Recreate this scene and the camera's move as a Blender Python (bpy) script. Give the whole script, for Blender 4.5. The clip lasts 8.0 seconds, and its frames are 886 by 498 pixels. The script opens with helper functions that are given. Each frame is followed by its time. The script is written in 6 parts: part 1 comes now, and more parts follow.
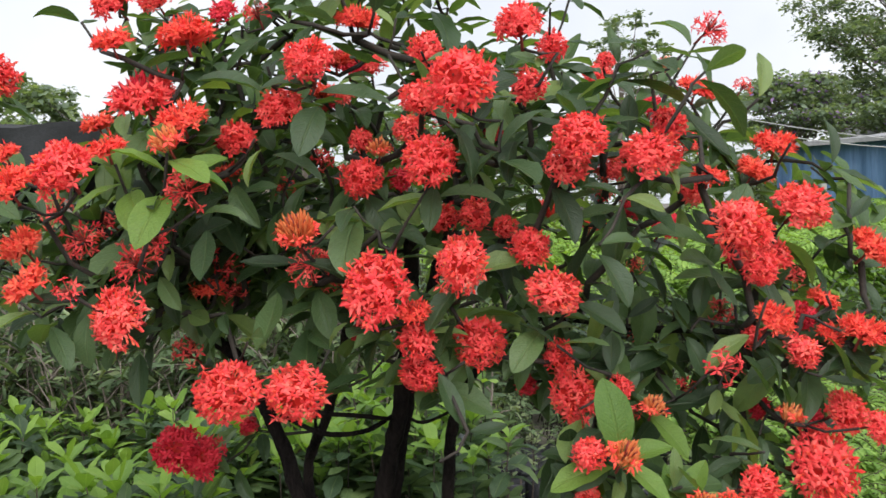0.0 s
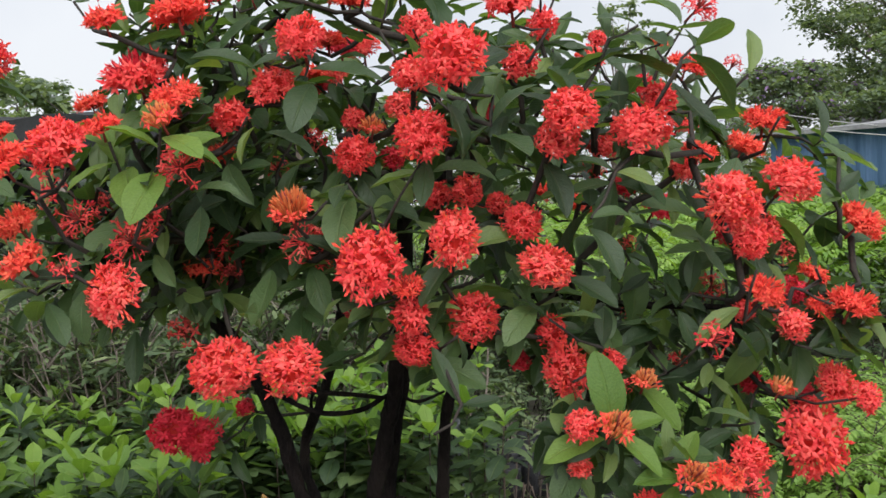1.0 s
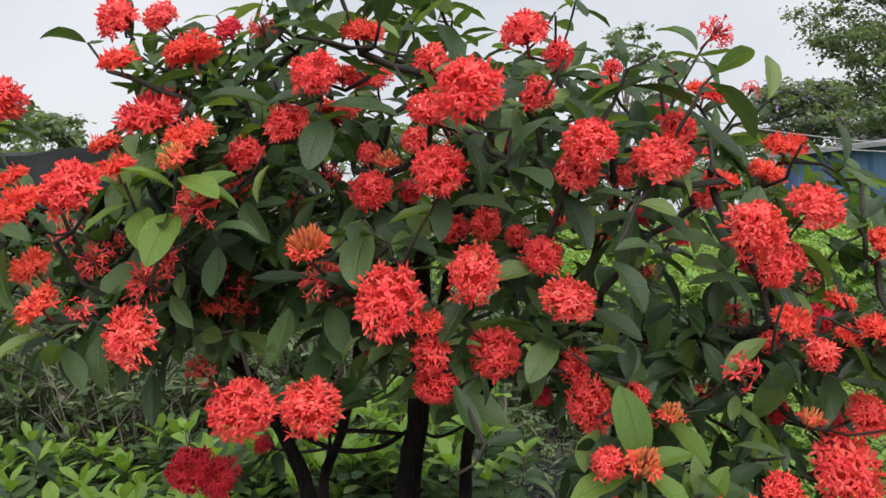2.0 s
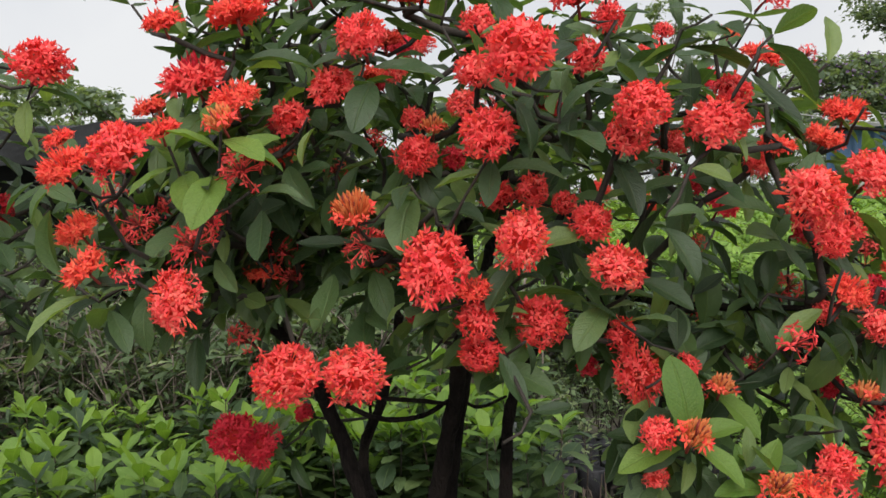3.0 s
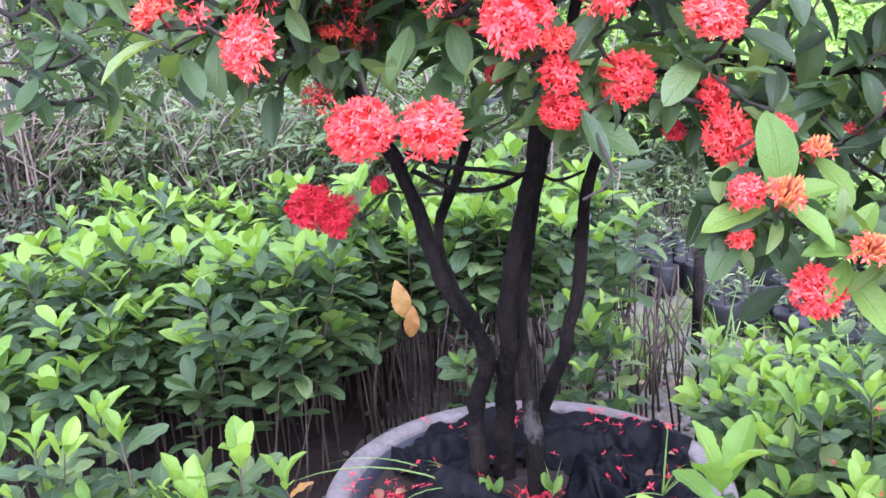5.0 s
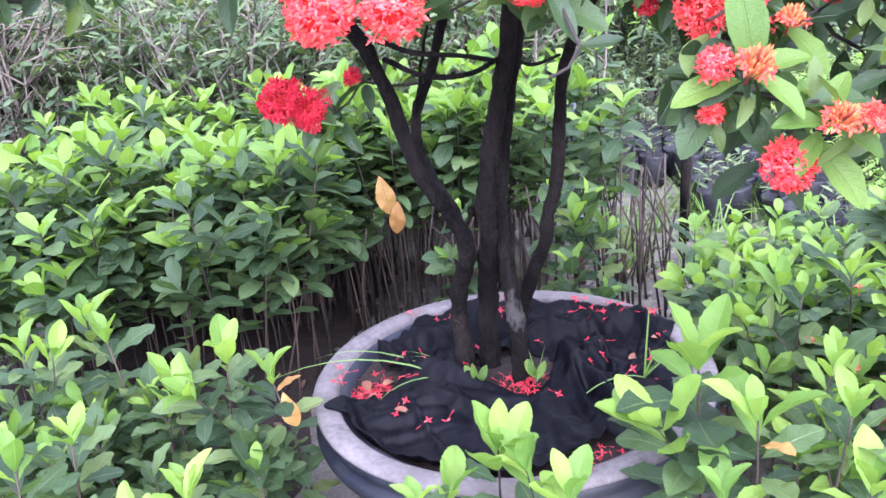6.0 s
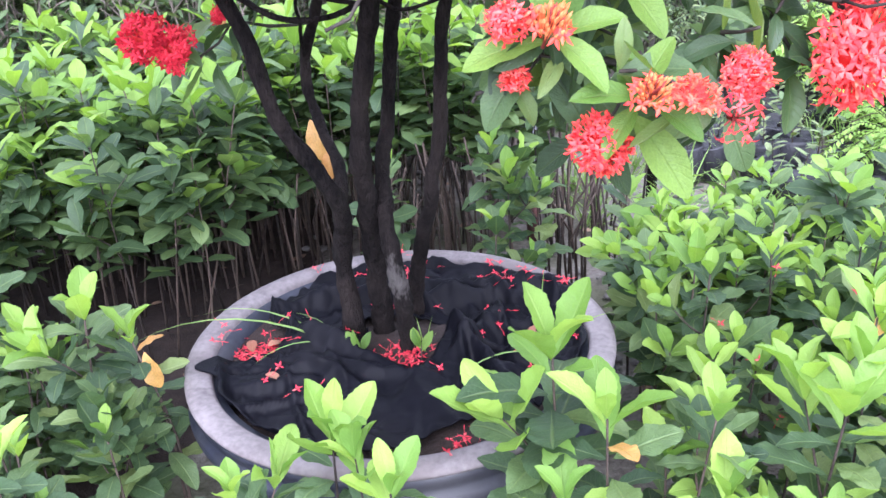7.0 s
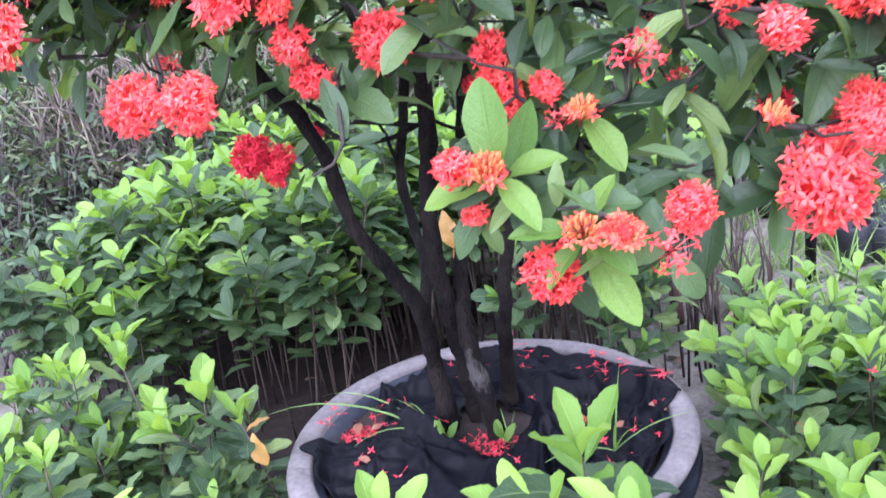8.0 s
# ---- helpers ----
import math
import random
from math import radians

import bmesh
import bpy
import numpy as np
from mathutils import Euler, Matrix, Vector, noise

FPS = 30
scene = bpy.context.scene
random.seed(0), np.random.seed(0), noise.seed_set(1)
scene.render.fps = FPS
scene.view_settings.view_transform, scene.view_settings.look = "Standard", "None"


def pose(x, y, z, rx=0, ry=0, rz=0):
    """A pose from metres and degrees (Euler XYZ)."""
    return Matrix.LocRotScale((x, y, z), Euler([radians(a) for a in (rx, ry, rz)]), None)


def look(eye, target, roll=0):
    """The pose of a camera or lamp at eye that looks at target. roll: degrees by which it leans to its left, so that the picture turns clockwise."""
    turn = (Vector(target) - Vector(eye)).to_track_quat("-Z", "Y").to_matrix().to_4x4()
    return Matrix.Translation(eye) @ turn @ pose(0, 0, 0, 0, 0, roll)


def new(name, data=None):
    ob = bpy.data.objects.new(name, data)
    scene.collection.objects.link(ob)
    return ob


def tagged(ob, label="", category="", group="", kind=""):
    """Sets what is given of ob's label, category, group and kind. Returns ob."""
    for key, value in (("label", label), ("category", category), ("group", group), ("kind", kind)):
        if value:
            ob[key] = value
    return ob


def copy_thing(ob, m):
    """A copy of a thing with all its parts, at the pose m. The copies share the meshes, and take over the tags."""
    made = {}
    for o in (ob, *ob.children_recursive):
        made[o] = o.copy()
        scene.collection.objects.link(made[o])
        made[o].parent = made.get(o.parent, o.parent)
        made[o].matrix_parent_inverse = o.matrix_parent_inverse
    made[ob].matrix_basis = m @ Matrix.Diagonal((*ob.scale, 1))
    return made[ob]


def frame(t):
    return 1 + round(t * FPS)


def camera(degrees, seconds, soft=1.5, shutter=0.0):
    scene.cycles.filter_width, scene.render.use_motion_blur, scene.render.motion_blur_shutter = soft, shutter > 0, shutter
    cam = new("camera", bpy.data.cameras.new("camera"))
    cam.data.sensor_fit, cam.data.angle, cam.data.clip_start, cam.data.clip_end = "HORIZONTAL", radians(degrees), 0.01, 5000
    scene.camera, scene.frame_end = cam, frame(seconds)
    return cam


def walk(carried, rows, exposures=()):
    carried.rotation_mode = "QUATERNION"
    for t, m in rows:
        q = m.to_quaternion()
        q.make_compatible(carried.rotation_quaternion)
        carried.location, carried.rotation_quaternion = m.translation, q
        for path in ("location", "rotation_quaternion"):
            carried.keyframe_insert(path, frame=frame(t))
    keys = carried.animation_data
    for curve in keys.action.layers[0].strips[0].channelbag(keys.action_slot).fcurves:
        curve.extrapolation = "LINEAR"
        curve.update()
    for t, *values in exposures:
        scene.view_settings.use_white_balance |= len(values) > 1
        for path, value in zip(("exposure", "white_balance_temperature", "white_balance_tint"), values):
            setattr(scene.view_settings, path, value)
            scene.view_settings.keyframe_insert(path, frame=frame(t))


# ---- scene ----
# ---- camera ----
cam = camera(52.5, 8.0, soft=1.5, shutter=0.2)
PATH = [
    (0, (0.008, 0.013, 1.556), (-0.005, 2.011, 1.467), -2.3),
    (0.5, (0.009, -0.009, 1.544), (0.077, 1.988, 1.462), -2.3),
    (1, (0.011, 0.002, 1.533), (0.007, 1.999, 1.425), -2.7),
    (1.2, (0.007, 0.007, 1.542), (-0.03, 2.005, 1.452), -3.3),
    (2.3, (-0.001, 0.028, 1.547), (-0.032, 2.028, 1.498), -4.0),
    (2.5, (-0.007, 0.034, 1.538), (-0.073, 2.032, 1.488), -4.0),
    (3, (-0.016, 0.042, 1.534), (-0.124, 2.037, 1.434), -3.5),
    (3.5, (-0.016, 0.032, 1.528), (-0.175, 2.014, 1.31), -2.8),
    (4, (-0.033, 0.067, 1.479), (-0.24, 2.014, 1.074), -2.7),
    (4.2, (-0.031, 0.069, 1.473), (-0.244, 2.009, 1.036), -3.0),
    (5.3, (-0.028, 0.073, 1.444), (-0.329, 1.967, 0.876), -3.6),
    (5.5, (-0.025, 0.085, 1.435), (-0.3, 1.965, 0.809), -3.5),
    (6, (0.005, 0.082, 1.431), (-0.28, 1.926, 0.713), -5.4),
    (6.5, (0.121, 0.162, 1.416), (-0.137, 1.988, 0.641), -4.9),
    (7, (0.284, 0.278, 1.401), (-0.064, 2.058, 0.558), -3.7),
    (7.5, (0.423, 0.299, 1.426), (-0.217, 2.015, 0.622), -7.2),
    (8, (0.591, 0.296, 1.475), (-0.223, 1.999, 0.812), -9.0),
]
EXPOSURES = [(0.0, 0.66, 6250, 10), (0.5, 0.5, 6250, 10), (1.0, 0.47, 6250, 10), (2.5, 0.34, 6400, 11), (3.0, 0.38, 6500, 10), (3.5, 0.74, 6450, 12), (4.0, 1.86, 5900, 19), (4.2, 1.94, 5750, 21), (5.3, 2.22, 5200, 30), (6.5, 2.35, 5350, 27), (7.0, 2.3, 5400, 24), (7.5, 2.16, 5350, 24), (8.0, 2.13, 5200, 26)]
walk(cam, [(t, look(eye, target, roll)) for t, eye, target, roll in PATH], EXPOSURES)

# ---- world and sun: an overcast sky ----
world = bpy.data.worlds.new("overcast_sky")
scene.world = world
world.use_nodes = True
wt = world.node_tree
wt.nodes.clear()
w_out = wt.nodes.new("ShaderNodeOutputWorld")
w_bg = wt.nodes.new("ShaderNodeBackground")
w_sky = wt.nodes.new("ShaderNodeTexSky")
w_sky.sky_type = "NISHITA"
w_sky.sun_disc = False
w_sky.sun_elevation = radians(47)
w_sky.sun_rotation = radians(165)
w_sky.dust_density = 6.0
w_mix = wt.nodes.new("ShaderNodeMix")
w_mix.data_type = "RGBA"
w_mix.inputs[0].default_value = 0.9
w_co = wt.nodes.new("ShaderNodeTexCoord")
w_noise = wt.nodes.new("ShaderNodeTexNoise")
w_noise.inputs["Scale"].default_value = 2.6
w_noise.inputs["Detail"].default_value = 5.0
w_ramp = wt.nodes.new("ShaderNodeValToRGB")
w_ramp.color_ramp.elements[0].position = 0.3
w_ramp.color_ramp.elements[0].color = (5.4, 5.6, 6.0, 1)
w_ramp.color_ramp.elements[1].position = 0.62
w_ramp.color_ramp.elements[1].color = (7.0, 7.05, 7.1, 1)
wt.links.new(w_co.outputs["Generated"], w_noise.inputs["Vector"])
wt.links.new(w_noise.outputs["Fac"], w_ramp.inputs["Fac"])
wt.links.new(w_sky.outputs["Color"], w_mix.inputs[6])
wt.links.new(w_ramp.outputs["Color"], w_mix.inputs[7])
wt.links.new(w_mix.outputs[2], w_bg.inputs["Color"])
w_bg.inputs["Strength"].default_value = 0.1
wt.links.new(w_bg.outputs["Background"], w_out.inputs["Surface"])

sun_data = bpy.data.lights.new("sun", "SUN")
sun_data.energy = 2.8
sun_data.angle = radians(80)
sun_data.color = (1.0, 0.97, 0.92)
sun = new("sun", sun_data)
sun.matrix_world = look((1.6, -4.4, 6.6), (0.0, 1.6, 0.0))

# ---- materials ----
def material(name):
    m = bpy.data.materials.new(name)
    m.use_nodes = True
    m.node_tree.nodes.clear()
    return m, m.node_tree.nodes, m.node_tree.links


def ramp(nodes, stops):
    r = nodes.new("ShaderNodeValToRGB")
    els = r.color_ramp.elements
    while len(els) < len(stops):
        els.new(0.5)
    for e, (p, c) in zip(els, stops):
        e.position, e.color = p, (*c, 1)
    return r


def math_node(nodes, links, op, a, b=None):
    n = nodes.new("ShaderNodeMath")
    n.operation = op
    for i, v in enumerate((a, b)):
        if v is None:
            continue
        if isinstance(v, (int, float)):
            n.inputs[i].default_value = v
        else:
            links.new(v, n.inputs[i])
    return n.outputs[0]


def leaf_material(name, stops, by_object, rough=0.42, through_light=0.25, vein=0.35, spots=0.35, spec=0.48):
    """A leaf blade: colour varied leaf by leaf, paler midrib and side veins, fine relief, some light coming through."""
    m, nodes, links = material(name)
    out = nodes.new("ShaderNodeOutputMaterial")
    if by_object:
        pick = nodes.new("ShaderNodeObjectInfo").outputs["Random"]
    else:
        pick = nodes.new("ShaderNodeNewGeometry").outputs["Random Per Island"]
    col = ramp(nodes, stops)
    links.new(pick, col.inputs["Fac"])
    uv = nodes.new("ShaderNodeUVMap")
    sep = nodes.new("ShaderNodeSeparateXYZ")
    links.new(uv.outputs["UV"], sep.inputs[0])
    across = math_node(nodes, links, "ABSOLUTE", math_node(nodes, links, "SUBTRACT", sep.outputs[0], 0.5))
    mid = nodes.new("ShaderNodeMapRange")
    mid.inputs["From Min"].default_value, mid.inputs["From Max"].default_value = 0.015, 0.05
    mid.inputs["To Min"].default_value, mid.inputs["To Max"].default_value = 1.0, 0.0
    links.new(across, mid.inputs["Value"])
    rip = nodes.new("ShaderNodeTexNoise")
    rip.inputs["Scale"].default_value = 3.0
    links.new(uv.outputs["UV"], rip.inputs["Vector"])
    side = math_node(nodes, links, "SINE", math_node(nodes, links, "ADD", math_node(nodes, links, "MULTIPLY", rip.outputs["Fac"], 5.0), math_node(nodes, links, "MULTIPLY", math_node(nodes, links, "SUBTRACT", sep.outputs[1], math_node(nodes, links, "MULTIPLY", across, 0.45)), 56.0)))
    side_v = nodes.new("ShaderNodeMapRange")
    side_v.inputs["From Min"].default_value, side_v.inputs["From Max"].default_value = 0.55, 1.0
    links.new(side, side_v.inputs["Value"])
    veins = math_node(nodes, links, "MAXIMUM", mid.outputs[0], math_node(nodes, links, "MULTIPLY", side_v.outputs[0], 0.17))
    co = nodes.new("ShaderNodeTexCoord")
    noi = nodes.new("ShaderNodeTexNoise")
    noi.inputs["Scale"].default_value, noi.inputs["Detail"].default_value = 38.0, 4.0
    links.new(co.outputs["Object"], noi.inputs["Vector"])
    light = nodes.new("ShaderNodeMix")
    light.data_type, light.blend_type = "RGBA", "SCREEN"
    light.inputs[7].default_value = (0.16, 0.2, 0.07, 1)
    links.new(math_node(nodes, links, "MULTIPLY", veins, vein), light.inputs[0])
    links.new(col.outputs[0], light.inputs[6])
    blot = nodes.new("ShaderNodeMix")
    blot.data_type, blot.blend_type = "RGBA", "MULTIPLY"
    blot.inputs[0].default_value = spots
    br = ramp(nodes, [(0.3, (0.45, 0.5, 0.4)), (0.62, (1.15, 1.1, 1.1))])
    links.new(noi.outputs["Fac"], br.inputs["Fac"])
    links.new(light.outputs[2], blot.inputs[6])
    links.new(br.outputs[0], blot.inputs[7])
    bump = nodes.new("ShaderNodeBump")
    bump.inputs["Strength"].default_value, bump.inputs["Distance"].default_value = 0.6, 0.003
    bump.invert = True
    links.new(math_node(nodes, links, "ADD", veins, math_node(nodes, links, "MULTIPLY", noi.outputs["Fac"], 0.6)), bump.inputs["Height"])
    bsdf = nodes.new("ShaderNodeBsdfPrincipled")
    bsdf.inputs["Roughness"].default_value = rough
    bsdf.inputs["Specular IOR Level"].default_value = spec
    links.new(blot.outputs[2], bsdf.inputs["Base Color"])
    links.new(bump.outputs[0], bsdf.inputs["Normal"])
    tr = nodes.new("ShaderNodeBsdfTranslucent")
    warm = nodes.new("ShaderNodeMix")
    warm.data_type, warm.blend_type = "RGBA", "MULTIPLY"
    warm.inputs[0].default_value = 1.0
    warm.inputs[7].default_value = (1.7, 1.75, 0.6, 1)
    links.new(blot.outputs[2], warm.inputs[6])
    links.new(warm.outputs[2], tr.inputs["Color"])
    mix = nodes.new("ShaderNodeMixShader")
    mix.inputs[0].default_value = through_light
    links.new(bsdf.outputs[0], mix.inputs[1])
    links.new(tr.outputs[0], mix.inputs[2])
    links.new(mix.outputs[0], out.inputs["Surface"])
    return m


def petal_material(name, stops, shift=0.25):
    """Petals: colour varied floret by floret and a little head by head, thin enough for light to come through."""
    m, nodes, links = material(name)
    out = nodes.new("ShaderNodeOutputMaterial")
    pick = nodes.new("ShaderNodeNewGeometry").outputs["Random Per Island"]
    whole = nodes.new("ShaderNodeObjectInfo").outputs["Random"]
    fac = math_node(nodes, links, "ADD", math_node(nodes, links, "MULTIPLY", pick, 1 - shift), math_node(nodes, links, "MULTIPLY", whole, shift))
    col = ramp(nodes, stops)
    links.new(fac, col.inputs["Fac"])
    bsdf = nodes.new("ShaderNodeBsdfPrincipled")
    bsdf.inputs["Roughness"].default_value = 0.55
    bsdf.inputs["Specular IOR Level"].default_value = 0.25
    links.new(col.outputs[0], bsdf.inputs["Base Color"])
    tr = nodes.new("ShaderNodeBsdfTranslucent")
    links.new(col.outputs[0], tr.inputs["Color"])
    mix = nodes.new("ShaderNodeMixShader")
    mix.inputs[0].default_value = 0.3
    links.new(bsdf.outputs[0], mix.inputs[1])
    links.new(tr.outputs[0], mix.inputs[2])
    links.new(mix.outputs[0], out.inputs["Surface"])
    return m


def surface(name, dark, light, scale=12.0, rough=0.8, bump=0.3, depth=0.004, fine=None, low=0.35, high=0.65, spec=0.4, stretch=(1, 1, 1), stain=None, by_object=0.0, metal=0.0, patch=None):
    """A matt surface with variation at two scales and fine relief. stain: a colour laid on in large patches."""
    m, nodes, links = material(name)
    out = nodes.new("ShaderNodeOutputMaterial")
    bsdf = nodes.new("ShaderNodeBsdfPrincipled")
    co = nodes.new("ShaderNodeTexCoord")
    mp = nodes.new("ShaderNodeMapping")
    mp.inputs["Scale"].default_value = stretch
    links.new(co.outputs["Object"], mp.inputs["Vector"])
    n1 = nodes.new("ShaderNodeTexNoise")
    n1.inputs["Scale"].default_value, n1.inputs["Detail"].default_value, n1.inputs["Roughness"].default_value = scale, 8.0, 0.65
    links.new(mp.outputs[0], n1.inputs["Vector"])
    n2 = nodes.new("ShaderNodeTexNoise")
    n2.inputs["Scale"].default_value, n2.inputs["Detail"].default_value = fine or scale * 9, 4.0
    links.new(mp.outputs[0], n2.inputs["Vector"])
    both = math_node(nodes, links, "ADD", math_node(nodes, links, "MULTIPLY", n1.outputs["Fac"], 0.65), math_node(nodes, links, "MULTIPLY", n2.outputs["Fac"], 0.35))
    if by_object:
        info = nodes.new("ShaderNodeObjectInfo").outputs["Random"]
        both = math_node(nodes, links, "ADD", both, math_node(nodes, links, "MULTIPLY", math_node(nodes, links, "SUBTRACT", info, 0.5), by_object))
    col = ramp(nodes, [(low, dark), (high, light)])
    links.new(both, col.inputs["Fac"])
    colour = col.outputs[0]
    if stain:
        n3 = nodes.new("ShaderNodeTexNoise")
        n3.inputs["Scale"].default_value, n3.inputs["Detail"].default_value = scale * 0.4, 6.0
        links.new(co.outputs["Object"], n3.inputs["Vector"])
        mr = nodes.new("ShaderNodeMapRange")
        mr.inputs["From Min"].default_value, mr.inputs["From Max"].default_value = 0.5, 0.7
        links.new(n3.outputs["Fac"], mr.inputs["Value"])
        mx = nodes.new("ShaderNodeMix")
        mx.data_type = "RGBA"
        links.new(mr.outputs[0], mx.inputs[0])
        links.new(colour, mx.inputs[6])
        mx.inputs[7].default_value = (*stain, 1)
        colour = mx.outputs[2]
    if patch:
        # a pale crust between two heights, broken up by the grain
        z = nodes.new("ShaderNodeSeparateXYZ")
        links.new(co.outputs["Object"], z.inputs[0])
        mid, half = (patch[0] + patch[1]) / 2, (patch[1] - patch[0]) / 2
        off = math_node(nodes, links, "MULTIPLY", math_node(nodes, links, "ABSOLUTE", math_node(nodes, links, "SUBTRACT", z.outputs[2], mid), 0.0), 0.25 / half)
        mr = nodes.new("ShaderNodeMapRange")
        mr.inputs["From Min"].default_value, mr.inputs["From Max"].default_value = 0.34, 0.46
        links.new(math_node(nodes, links, "SUBTRACT", both, off), mr.inputs["Value"])
        mx = nodes.new("ShaderNodeMix")
        mx.data_type = "RGBA"
        links.new(mr.outputs[0], mx.inputs[0])
        links.new(colour, mx.inputs[6])
        mx.inputs[7].default_value = (*patch[2], 1)
        colour = mx.outputs[2]
    links.new(colour, bsdf.inputs["Base Color"])
    bsdf.inputs["Roughness"].default_value = rough
    bsdf.inputs["Specular IOR Level"].default_value = spec
    bsdf.inputs["Metallic"].default_value = metal
    bp = nodes.new("ShaderNodeBump")
    bp.inputs["Strength"].default_value, bp.inputs["Distance"].default_value = bump, depth
    links.new(both, bp.inputs["Height"])
    links.new(bp.outputs[0], bsdf.inputs["Normal"])
    links.new(bsdf.outputs[0], out.inputs["Surface"])
    return m


IXORA_STOPS = [(0.0, (0.026, 0.047, 0.023)), (0.45, (0.053, 0.097, 0.039)), (0.8, (0.1, 0.165, 0.06)), (1.0, (0.19, 0.265, 0.082))]
YOUNG_STOPS = [(0.0, (0.075, 0.15, 0.028)), (1.0, (0.16, 0.255, 0.05))]
M_ixora = leaf_material("ixora_leaf", IXORA_STOPS, False, rough=0.4, through_light=0.36, vein=0.14, spec=0.42)
M_ixora_one = leaf_material("ixora_leaf_single", IXORA_STOPS, True, rough=0.4, through_light=0.36, vein=0.14, spec=0.42)
M_ixora_young = leaf_material("ixora_young_leaf", YOUNG_STOPS, True, through_light=0.3, vein=0.12, spec=0.25)
SEED_STOPS = [(0.0, (0.034, 0.064, 0.034)), (0.5, (0.07, 0.12, 0.053)), (0.85, (0.115, 0.178, 0.07)), (1.0, (0.18, 0.24, 0.086))]
SHOOT_STOPS = [(0.0, (0.13, 0.24, 0.046)), (1.0, (0.265, 0.395, 0.08))]
M_seed = leaf_material("seedling_leaf", SEED_STOPS, False, rough=0.5, through_light=0.36, spec=0.34)
M_seed_one = leaf_material("seedling_leaf_single", SEED_STOPS, True, rough=0.5, through_light=0.36, spec=0.34)
M_shoot = leaf_material("seedling_shoot", SHOOT_STOPS, False, rough=0.5, through_light=0.35, spots=0.15, vein=0.25, spec=0.3)
M_shoot_one = leaf_material("seedling_shoot_single", SHOOT_STOPS, True, rough=0.5, through_light=0.35, spots=0.15, vein=0.25, spec=0.3)
M_dead_leaf = leaf_material("yellowed_leaf", [(0.0, (0.36, 0.17, 0.05)), (1.0, (0.58, 0.36, 0.11))], True, vein=0.2, spots=0.6)
M_tan_leaf = leaf_material("tan_fallen_leaf", [(0.0, (0.3, 0.13, 0.085)), (1.0, (0.46, 0.25, 0.17))], True, vein=0.2, spots=0.5, spec=0.2)
M_weed = leaf_material("scrub_leaf", [(0.0, (0.04, 0.07, 0.03)), (0.6, (0.1, 0.155, 0.065)), (1.0, (0.21, 0.26, 0.12))], False, rough=0.6)
M_weed_dry = leaf_material("dry_scrub_leaf", [(0.0, (0.06, 0.07, 0.038)), (0.6, (0.12, 0.14, 0.075)), (1.0, (0.22, 0.215, 0.13))], False, rough=0.7)
M_feather = leaf_material("feathery_leaf", [(0.0, (0.14, 0.26, 0.045)), (1.0, (0.28, 0.42, 0.085))], False, rough=0.55, through_light=0.35)
# lightened and greyed: the haze of distance is put into the leaf colour
M_tree_leaf = leaf_material("hazed_tree_leaf", [(0.0, (0.1, 0.14, 0.1)), (0.6, (0.15, 0.205, 0.135)), (1.0, (0.23, 0.285, 0.18))], False, rough=0.6, through_light=0.45)
M_tree_bloom = petal_material("purple_bloom", [(0.0, (0.2, 0.12, 0.3)), (1.0, (0.38, 0.25, 0.45))])
M_hedge = leaf_material("hedge_leaf", [(0.0, (0.03, 0.055, 0.03)), (0.6, (0.06, 0.1, 0.05)), (1.0, (0.12, 0.17, 0.08))], False, rough=0.55)
M_grass = leaf_material("grass_blade", [(0.0, (0.1, 0.2, 0.04)), (1.0, (0.25, 0.38, 0.1))], False, vein=0.1)
M_petal = petal_material("red_petal", [(0.0, (0.8, 0.045, 0.056)), (0.4, (0.92, 0.09, 0.092)), (0.75, (0.95, 0.145, 0.125)), (1.0, (0.97, 0.25, 0.19))])
M_petal_dark = petal_material("crimson_petal", [(0.0, (0.58, 0.02, 0.042)), (0.7, (0.78, 0.042, 0.072)), (1.0, (0.86, 0.075, 0.095))])
M_petal_warm = petal_material("orange_red_petal", [(0.0, (0.86, 0.055, 0.055)), (0.6, (0.9, 0.11, 0.07)), (1.0, (0.9, 0.19, 0.095))])
M_bud = petal_material("orange_bud", [(0.0, (0.76, 0.16, 0.055)), (0.6, (0.82, 0.28, 0.1)), (1.0, (0.85, 0.4, 0.16))])
# dark red of the added core: shade between florets put into the colour
M_core_shade = petal_material("shaded_core", [(0.0, (0.4, 0.012, 0.012)), (1.0, (0.6, 0.03, 0.02))])
M_core = surface("flower_stalk", (0.12, 0.02, 0.015), (0.3, 0.04, 0.03), scale=60, rough=0.7)
M_fallen = petal_material("fallen_petal", [(0.0, (0.42, 0.022, 0.042)), (0.6, (0.7, 0.05, 0.08)), (1.0, (0.8, 0.2, 0.19))])
M_bark = surface("dark_bark", (0.003, 0.0027, 0.003), (0.024, 0.019, 0.0175), scale=22, rough=0.95, spec=0.1, bump=1.0, depth=0.03, stretch=(1, 1, 0.35), stain=(0.028, 0.022, 0.02))
M_bark_patched = surface("lichen_patched_bark", (0.003, 0.0027, 0.003), (0.024, 0.019, 0.0175), scale=22, rough=0.95, spec=0.1, bump=1.0, depth=0.03, stretch=(1, 1, 0.35), patch=(0.5, 0.66, (0.075, 0.068, 0.064)))
M_twig = surface("twig_bark", (0.012, 0.011, 0.009), (0.05, 0.04, 0.032), scale=40, rough=0.85, bump=0.5)
M_seed_stem = surface("seedling_stem", (0.014, 0.010, 0.008), (0.09, 0.064, 0.05), scale=30, rough=0.85, by_object=0.3)
